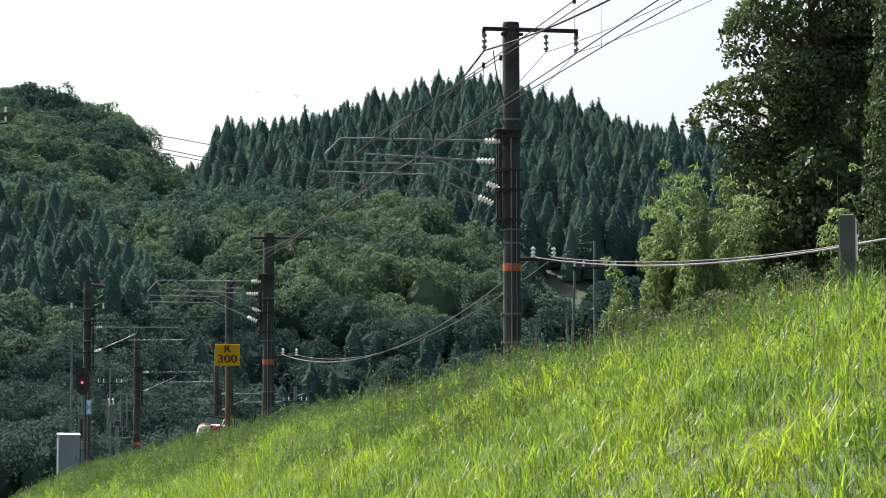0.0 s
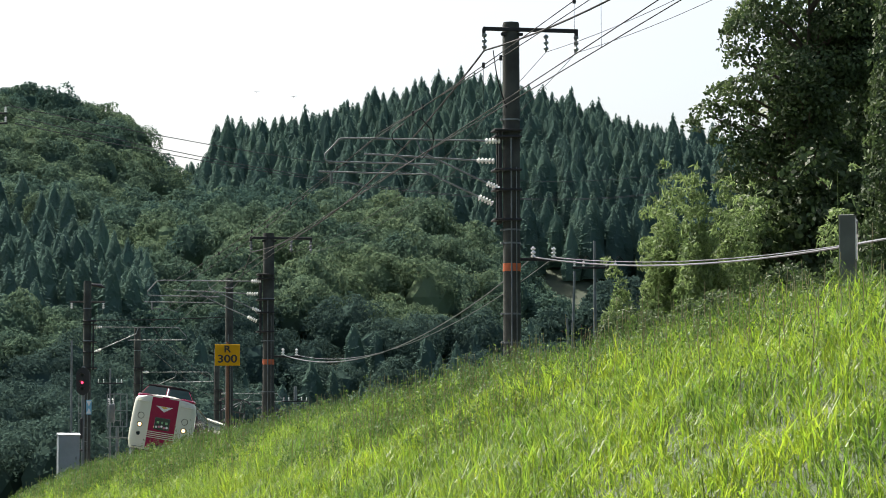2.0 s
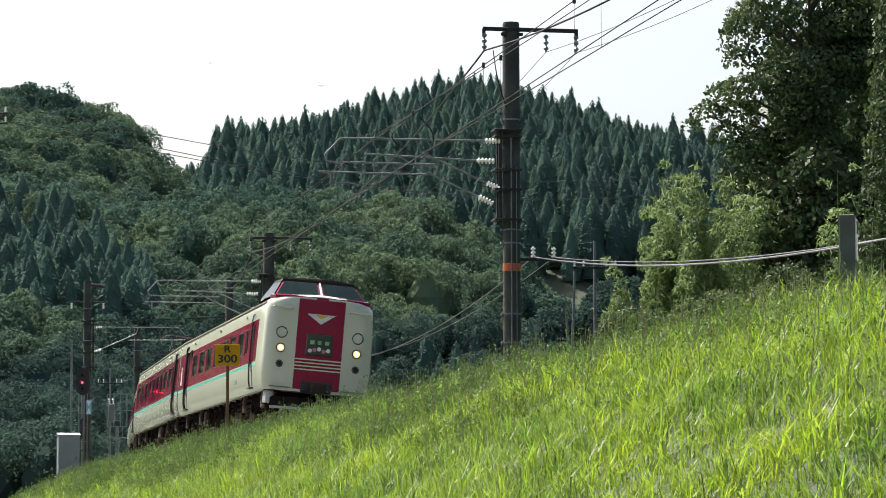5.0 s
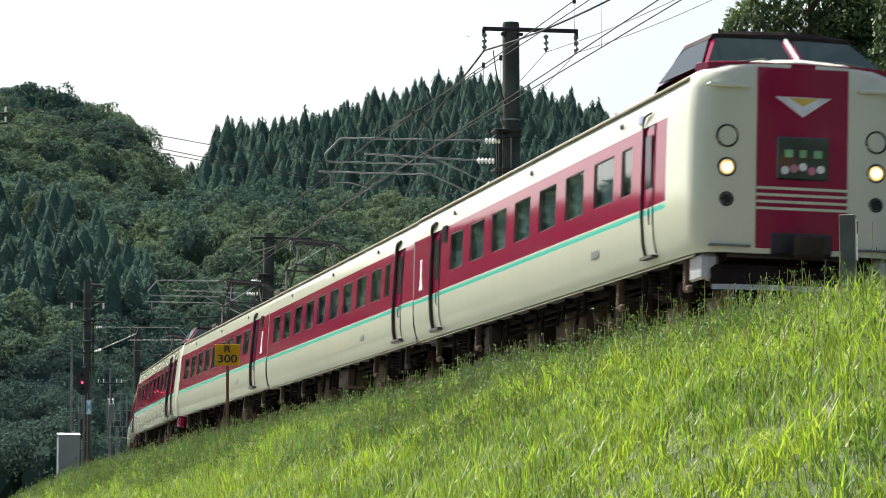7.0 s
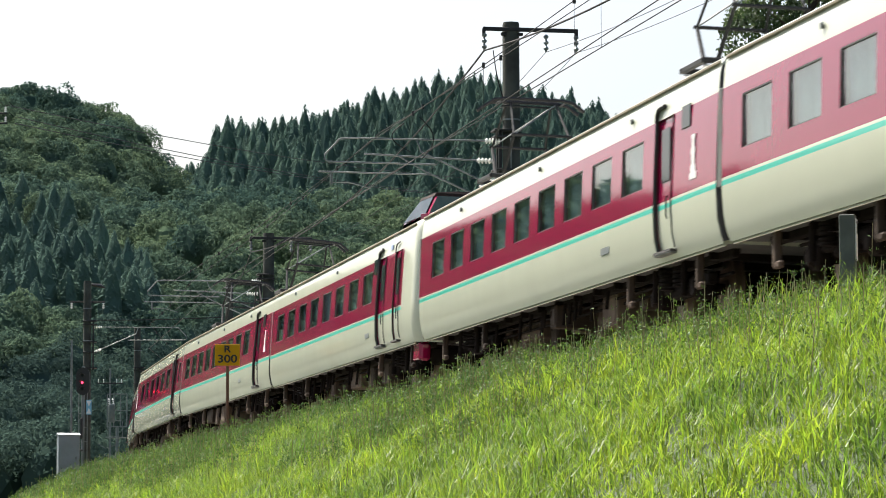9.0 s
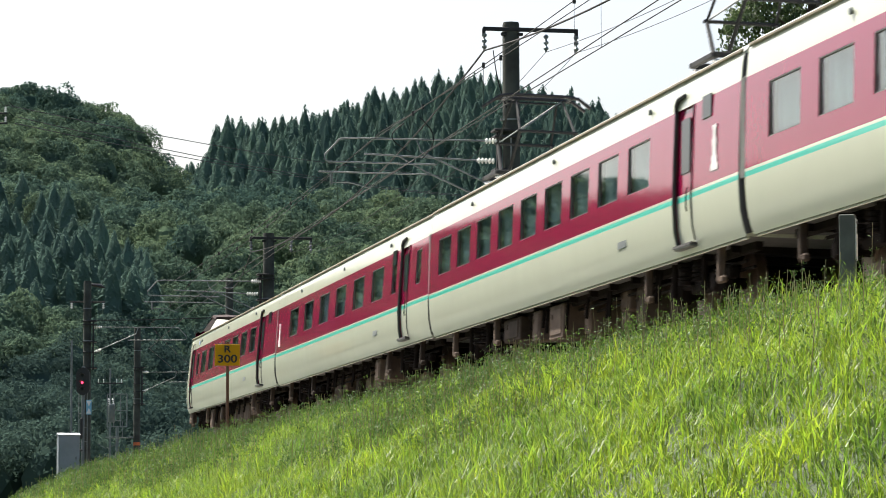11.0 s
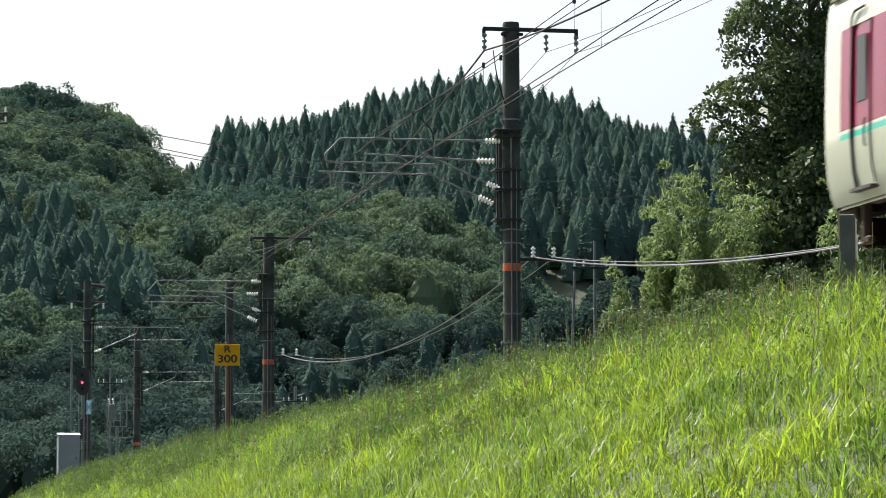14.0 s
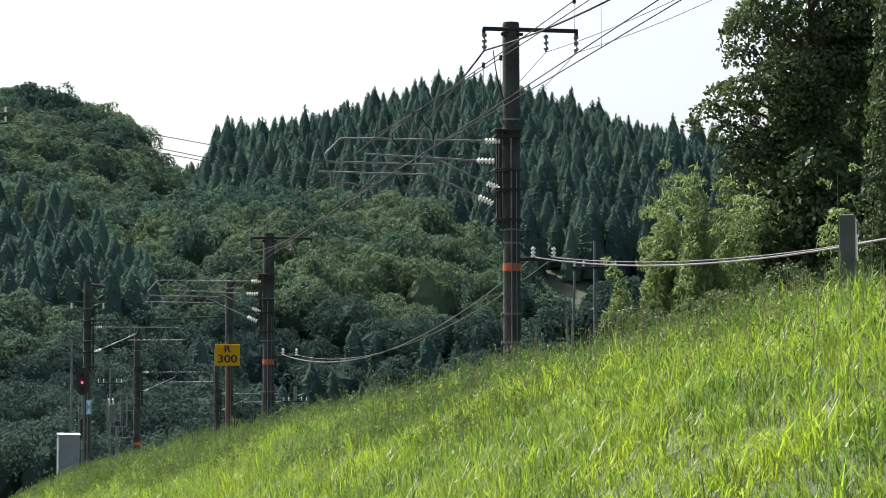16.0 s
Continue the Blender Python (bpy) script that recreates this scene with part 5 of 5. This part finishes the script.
def woods():
    rng = np.random.default_rng(11)
    ced, bro, shade_bro, side = [], [], [], []

    def spots(x0, x1, y0, y1, step, right):
        gx, gy = np.meshgrid(np.arange(x0, x1, step), np.arange(y0, y1, step))
        x = gx.ravel() + rng.uniform(-0.45, 0.45, gx.size) * step
        y = gy.ravel() + rng.uniform(-0.45, 0.45, gx.size) * step
        keep = (x > -0.143 * y - 5) & (x < right * y)
        x, y = x[keep], y[keep]
        return x, y, ground_z(x, y), *hills(x, y)

    # cedar plantation of the far hill
    x, y, z, a, b, c = spots(-130, 140, 640, 880, 5.2, 0.108)
    for i in range(len(x)):
        az, el = math.degrees(math.atan2(x[i], y[i])), math.degrees(math.atan2(z[i] + 17 - EYE_Z, y[i]))
        if a[i] >= max(b[i], c[i]) - 1 and el > np.interp(az, [-8, -3.9, -2.3, -0.24, 0.97, 2.2, 3.2], [5.8, 5.9, 5.7, 5.3, 4.7, 3.4, 2.6]):
            h = rng.uniform(11.5, 17) * (1.16 if rng.random() < 0.08 else 1)
            ced.append((x[i], y[i], z[i] - 0.5, h * rng.uniform(1.15, 1.55), h, rng.uniform(0, 6.3)))
    # broadleaf spur with a few cedars, and the left hill with a belt of cedars
    x, y, z, a, b, c = spots(-95, 75, 262, 600, 5.7, 0.072)
    belt = wave(x, y, 0.045, 1.0)
    for i in range(len(x)):
        if a[i] > max(b[i], c[i]) + 2:
            continue
        left = c[i] > b[i]
        if y[i] > (578 if left else 498):
            continue
        az = math.degrees(math.atan2(x[i], y[i]))
        if math.degrees(math.atan2(z[i] + 9 - EYE_Z, y[i])) < np.interp(az, [-8, -4, 0, 1.2, 3], [0.3, 1.5, 2.3, 2.9, 3.7]):
            continue
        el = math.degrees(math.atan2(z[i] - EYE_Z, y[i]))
        # low band of the slopes that takes the shade-darkened leaf colour
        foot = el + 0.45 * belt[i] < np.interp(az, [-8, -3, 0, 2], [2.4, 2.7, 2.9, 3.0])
        is_ced = (left and 3.0 < el + 0.5 * belt[i] < 4.9) or (not left and belt[i] > 0.95 and el < 5) or (foot and y[i] > 330 and rng.random() < 0.22)
        if is_ced:
            h = rng.uniform(6.0, 8.5) if foot else rng.uniform(7.5, 11.5)
            ced.append((x[i], y[i], z[i] - 0.5, h * rng.uniform(1.35, 1.8), h, rng.uniform(0, 6.3)))
            if rng.random() < 0.5:
                h = rng.uniform(6, 10)
                ced.append((x[i] + rng.uniform(1.8, 3.2), y[i] + rng.uniform(-2, 2), z[i] - 0.5, h * rng.uniform(1.35, 1.8), h, rng.uniform(0, 6.3)))
        else:
            w = rng.uniform(6.4, 10.2)
            (shade_bro if foot else bro).append((x[i], y[i], z[i] - 2.2, w, w * rng.uniform(0.85, 1.1), rng.uniform(0, 6.3)))
    # the wooded valley side goes on beyond the left of the view
    for yy in np.arange(290, 576, 11):
        for deg in np.arange(9.6, 38, 1.05):
            ya = yy + rng.uniform(-5, 5)
            xx = -ya * math.tan(radians(deg + rng.uniform(-0.5, 0.5)))
            zz = float(ground_z(np.array([xx]), np.array([ya]))[0])
            w = rng.uniform(11, 15)
            side.append((xx, ya, zz - 3.5, w, w * 0.85, rng.uniform(0, 6.3)))
    scatter("cedar_forest", [cedar_template(rng) for _ in range(6)], ced, M["cedar"], "dark green cedar plantation covering the far hills")
    scatter("broadleaf_forest", [broad_template(rng) for _ in range(9)], bro, M["broad"], "mixed green broadleaf woodland on the hillsides")
    scatter("evergreen_woods", [broad_template(rng, 2100, 0.019) for _ in range(6)], shade_bro, M["shaded_broad"], "broadleaf woodland at the hill foot, leaf colour darkened for shade")
    scatter("valley_woods", [broad_template(rng, 170, 0.085) for _ in range(4)], side, M["broad"], "broadleaf woodland along the valley side")


woods()


def near_tree(name, label, x, y, z0, blobs, leaves, size, material, seed, trunk=0.22, limbs=True, droop=0.0, category="tree"):
    """A tree with a tapered trunk, limbs to its blobs of foliage, and a crown of leaves. blobs: x, y, z, radius from its foot."""
    rng = np.random.default_rng(seed)
    t = thing(name, label, category, Matrix.Translation((x, y, z0)))
    top = max(b[2] for b in blobs)
    g = Geo().tube([(0, 0, -0.8), (0.1, 0, top * 0.3), (0.0, 0.1, top * 0.6), (0.05, 0, top * 0.92)], [trunk * 1.3, trunk, trunk * 0.6, trunk * 0.12], 10)
    part("trunk", g, M["bark"], t, "dark bark trunk")
    if limbs:
        for bx, by, bz, br in blobs[::2]:
            s = max(0.2, bz - max(0.6, math.hypot(bx, by) * 0.7))
            part("limb", Geo().tube([(0.03, 0.03, s), (bx * 0.5, by * 0.5, s + (bz - s) * 0.7), (bx, by, bz)], [trunk * 0.32, trunk * 0.2, trunk * 0.07], 6), M["bark"], t)
    V, F = leafy(rng, [b[:3] for b in blobs], [b[3] for b in blobs], leaves, size, 0.9, droop)
    part("crown", cloud("crown", V, F, material), [], t, "leafy crown with gaps")
    return t


def blobs_in(rng, n, rx, rz0, rz1, r0, r1, shape=1.0):
    out = []
    for _ in range(n):
        f = rng.random()
        z = rz0 + (rz1 - rz0) * f
        q = rx * math.sqrt(rng.random()) * math.sin(math.pi * (0.15 + 0.80 * f)) ** shape
        a = rng.uniform(0, 2 * math.pi)
        out.append((q * math.cos(a), q * math.sin(a), z, rng.uniform(r0, r1)))
    return out


rr = random.Random(21)
near_tree("oak_tree", "tall dark green broadleaf tree beside the line", 9.0, 78, 3.4, blobs_in(rr, 110, 2.15, 1.2, 12.8, 0.55, 1.0, 0.45) + blobs_in(rr, 30, 2.2, 0.6, 5.0, 0.5, 0.9, 0.2) + [(-2.5, 0, 8.3, 0.42), (-2.85, 0.2, 8.0, 0.3), (-2.1, 0, 8.7, 0.5), (-2.0, 0, 7.7, 0.5), (-1.7, 0.1, 8.2, 0.6), (-1.9, 0, 6.6, 0.5), (-1.6, 0, 9.6, 0.5)], 84000, 0.066, M["oak"], 3)
near_tree("oak_tree", "tall shaded broadleaf tree behind the bamboo", 12.2, 84, 3.4, blobs_in(rr, 90, 3.4, 0.6, 14.0, 0.8, 1.3, 0.3), 36000, 0.11, M["oak"], 4)
near_tree("oak_tree", "shaded broadleaf tree low under the taller trees", 9.9, 76.5, 3.4, blobs_in(rr, 60, 3.0, 0.3, 6.5, 0.7, 1.1, 0.15), 22000, 0.10, M["oak"], 6)
near_tree("oak_tree", "broad dark tree deep in the wood behind", 14.2, 104, 3.4, blobs_in(rr, 90, 4.6, 0.4, 12.5, 1.2, 1.9, 0.15), 30000, 0.17, M["oak"], 8)
# these trees share the leaf colour darkened for shade
for k, (x, y, h) in enumerate(((4.9, 114, 6.2), (6.6, 118, 7.0), (3.4, 122, 4.6))):
    near_tree("oak_tree", "broadleaf tree behind the utility poles, leaf colour darkened for shade", x, y, 3.2, blobs_in(rr, 34, 1.7, 0.2, h, 0.6, 1.0, 0.2), 11000, 0.10, M["shaded_broad"], 80 + k, 0.14)
near_tree("cedar_tree", "dense green cedar at the edge of the trees", 10.2, 72, 3.4, [(0.35 * math.cos(k * 2.4) * (1 - k / 40), 0.35 * math.sin(k * 2.4) * (1 - k / 40), 1.0 + 0.26 * k, 0.85 * (1 - k / 50) + 0.12) for k in range(40)], 14000, 0.06, M["oak"], 5, droop=0.6)


def bamboo(x, y, z0, h, n, seed):
    """A clump of arching bamboo culms with drooping leaves."""
    rng = np.random.default_rng(seed)
    t = thing("bamboo_clump", "light green feathery bamboo clump behind the track", "bamboo", Matrix.Translation((x, y, z0)), group="bamboo behind the track")
    lv, lf, k = [], [], 0
    for i in range(n):
        a = rng.uniform(0, 6.28)
        b = rng.uniform(0.1, 0.8)
        hh = h * rng.uniform(0.62, 1.0)
        bx, by = b * math.cos(a) * 1.1, b * math.sin(a)
        arch = rng.uniform(0.2, 0.9)
        pts = [(bx + math.cos(a) * arch * f ** 2.5, by + math.sin(a) * arch * f ** 2.5, hh * f) for f in np.linspace(0, 1, 8)]
        part("culm", Geo().tube([(pts[0][0], pts[0][1], -0.6)] + pts[1:], [0.025, 0.024, 0.022, 0.019, 0.016, 0.012, 0.008, 0.004], 6), M["bamboo"], t)
        cs = []
        rs = []
        for f in np.linspace(0.12, 1.0, 16):
            w = 0.50 * (1 - 0.75 * f ** 2) + 0.06
            cx = bx + math.cos(a) * arch * f ** 2.5
            cy = by + math.sin(a) * arch * f ** 2.5
            cs.append((cx + rng.normal(0, 0.12), cy + rng.normal(0, 0.12), hh * f))
            rs.append(w * rng.uniform(0.6, 1.1))
        V, F = leafy(rng, cs, rs, 3200, 0.075, 1.0, 0.4, 0.3)
        lv.append(V), lf.append(F + k)
        k += len(V)
    part("foliage", cloud("foliage", np.concatenate(lv), np.concatenate(lf), M["bamboo"]), [], t, "fine drooping leaves")


bamboo(4.75, 76, 3.3, 6.9, 8, 31)
bamboo(5.9, 75, 3.3, 6.7, 8, 32)
bamboo(6.6, 73, 3.3, 6.8, 7, 33)
bamboo(8.2, 66, 3.3, 5.6, 3, 34)


def shrub(x, y, z0, r, h, seed, n=4200, mat_key="oak"):
    rng = random.Random(seed)
    near_tree("shrub", "dense leafy shrub growing behind the track", x, y, z0, [(rng.uniform(-r, r), rng.uniform(-r, r) * 0.6, rng.uniform(0.3, h), rng.uniform(0.35, 0.6)) for _ in range(12)], n, 0.045, M[mat_key], seed, 0.05, category="shrub")


for k, (x, y, r, h, key) in enumerate([(4.2, 68, 0.9, 1.7, "oak"), (5.4, 67, 1.0, 2.4, "oak"), (6.6, 66, 1.1, 2.8, "oak"), (7.6, 65, 1.1, 3.2, "oak"), (8.6, 63, 1.0, 3.4, "oak"), (4.0, 70, 0.4, 1.1, "oak"), (6.0, 62, 0.9, 1.5, "oak"), (7.4, 58, 0.9, 2.2, "oak"), (8.6, 56, 0.9, 2.6, "oak"), (9.6, 58, 1.0, 3.6, "oak"), (5.0, 72, 1.0, 3.0, "oak"), (4.35, 72, 0.8, 2.9, "oak")]):
    shrub(x, y, 3.4, r, h, 60 + k, mat_key=key)


# ---- grass of the embankment ----
def grass():
    rng = np.random.default_rng(77)
    for name, s0, s1, count, wide, length in (("grass_near", -12, 30, 200000, 0.0044, 0.27), ("grass_middle", -42, -12, 115000, 0.0058, 0.26), ("grass_far", -150, -42, 90000, 0.013, 0.28)):
        s = rng.uniform(s0, s1, count)
        far = name == "grass_far"
        lat = 2.2 + (12.0 if far else 6.8) * rng.random(count) ** (1.4 if far else 0.85)
        # tufts: part of the blades gather round common feet
        tuft = rng.random(count) < 0.45
        s = np.where(tuft, np.round(s / 0.31) * 0.31 + 0.13 * np.sin(np.round(lat / 0.27) * 5.1) + rng.normal(0, 0.035, count), s)
        lat = np.where(tuft, np.maximum(2.2, np.round(lat / 0.27) * 0.27 + 0.11 * np.sin(s * 7.0) + rng.normal(0, 0.035, count)), lat)
        x = np.interp(s, TS, TX) + np.sin(np.interp(s, TS, TH)) * lat
        y = np.interp(s, TS, TY) - np.cos(np.interp(s, TS, TH)) * lat
        keep = (y > 8) & (np.abs(x / y) < 0.165)
        x, y, lat, s = x[keep], y[keep], lat[keep], s[keep]
        z = RAIL_Z + np.interp(lat, LAT_P, LAT_H) + 0.05 * wave(x, y, 1.1) * (lat > 3)
        n = len(x)
        patch = np.clip(1 + 0.30 * wave(x, y, 0.9, 3.0) + 0.32 * wave(x, y, 3.1, 1.0), 0.30, 1.7)
        ln = length * rng.uniform(0.35, 1.25, n) * patch * (1 - (1 - np.interp(lat, [2.2, 2.9, 4.2], [0.28, 0.42, 1.0])) * np.interp(s, [-8, 4], [1.0, 0.0]))
        a = rng.uniform(0, 2 * np.pi, n)
        lean0 = rng.uniform(0.0, 1.05, n)
        lean1 = lean0 + rng.uniform(0.25, 1.25, n)
        w = wide * rng.uniform(0.55, 1.6, n)
        side = np.stack([-np.sin(a), np.cos(a), np.zeros(n)], 1) * w[:, None]
        out = np.stack([np.cos(a), np.sin(a), np.zeros(n)], 1)
        up = np.array([0, 0, 1.0])

        def onward(p, lean, share):
            return p + (out * np.sin(lean)[:, None] + up * np.cos(lean)[:, None]) * (ln * share)[:, None]

        base = np.stack([x, y, z - 0.03], 1)
        mid = onward(base, lean0, 0.55)
        tip = onward(mid, lean1, 0.58)
        i = np.arange(n)[:, None]
        if far:
            V = np.stack([base - side, base + side, mid + side, mid - side, tip], 1).reshape(-1, 3)
        else:
            V = np.stack([base - side * 0.6, base + side * 0.6, mid + side, mid - side, tip], 1).reshape(-1, 3)
        i = i * 5
        F = np.concatenate([i + np.array([[0, 1, 2]]), i + np.array([[0, 2, 3]]), i + np.array([[3, 2, 4]])])
        tagged(new(name, cloud(name, V, F, M["grass"])), "long bright green grass covering the embankment", "grass", kind="stuff")


grass()


def weeds():
    """Broad-leaved weeds and tall stalks among the grass."""
    rng = np.random.default_rng(91)
    VV, FF, k = [], [], 0
    st = Geo()
    n = 2400
    patches = [(rng.uniform(-60, 12), rng.uniform(3.0, 6.0)) for _ in range(26)] + [(2.0, 5.2), (3.0, 5.0), (2.4, 5.4)]
    for j in range(n):
        s = rng.uniform(-75, 18)
        lat = rng.uniform(2.3, 6.5) if j > 160 else rng.uniform(2.1, 3.0)
        if j > 1100:
            q = patches[j % len(patches)]
            s, lat = q[0] + rng.normal(0, 0.8), max(2.3, q[1] + rng.normal(0, 0.45))
        p = on_track(s, lat, float(np.interp(lat, LAT_P, LAT_H)))
        if abs(p.x / p.y) > 0.16 or p.y < 12:
            continue
        h = rng.uniform(0.25, 0.6) * (0.6 if lat < 3.2 else 1)
        if j % 5 == 0 and j < 260:
            h = rng.uniform(0.5, 0.85)
        cs = [(p.x + rng.normal(0, 0.05), p.y + rng.normal(0, 0.05), p.z + h * f) for f in (0.35, 0.5, 0.65, 0.8, 0.95)]
        V, F = leafy(rng, cs, [0.12, 0.11, 0.09, 0.06, 0.04], 44, 0.011 + 0.00018 * p.y, 1.0, 0.2, 0.4)
        VV.append(V), FF.append(F + k)
        k += len(V)
        st.tube([(p.x, p.y, p.z - 0.05), (cs[-1][0], cs[-1][1], p.z + h)], [0.005, 0.003], 4)
    tagged(new("weeds", cloud("weeds", np.concatenate(VV), np.concatenate(FF), M["weed"])), "darker broad-leaved weeds growing among the grass", "weeds", kind="stuff")
    solo("weed_stalks", st, M["dry"], "thin upright weed stalks", "weeds", "stuff")


weeds()

motions()
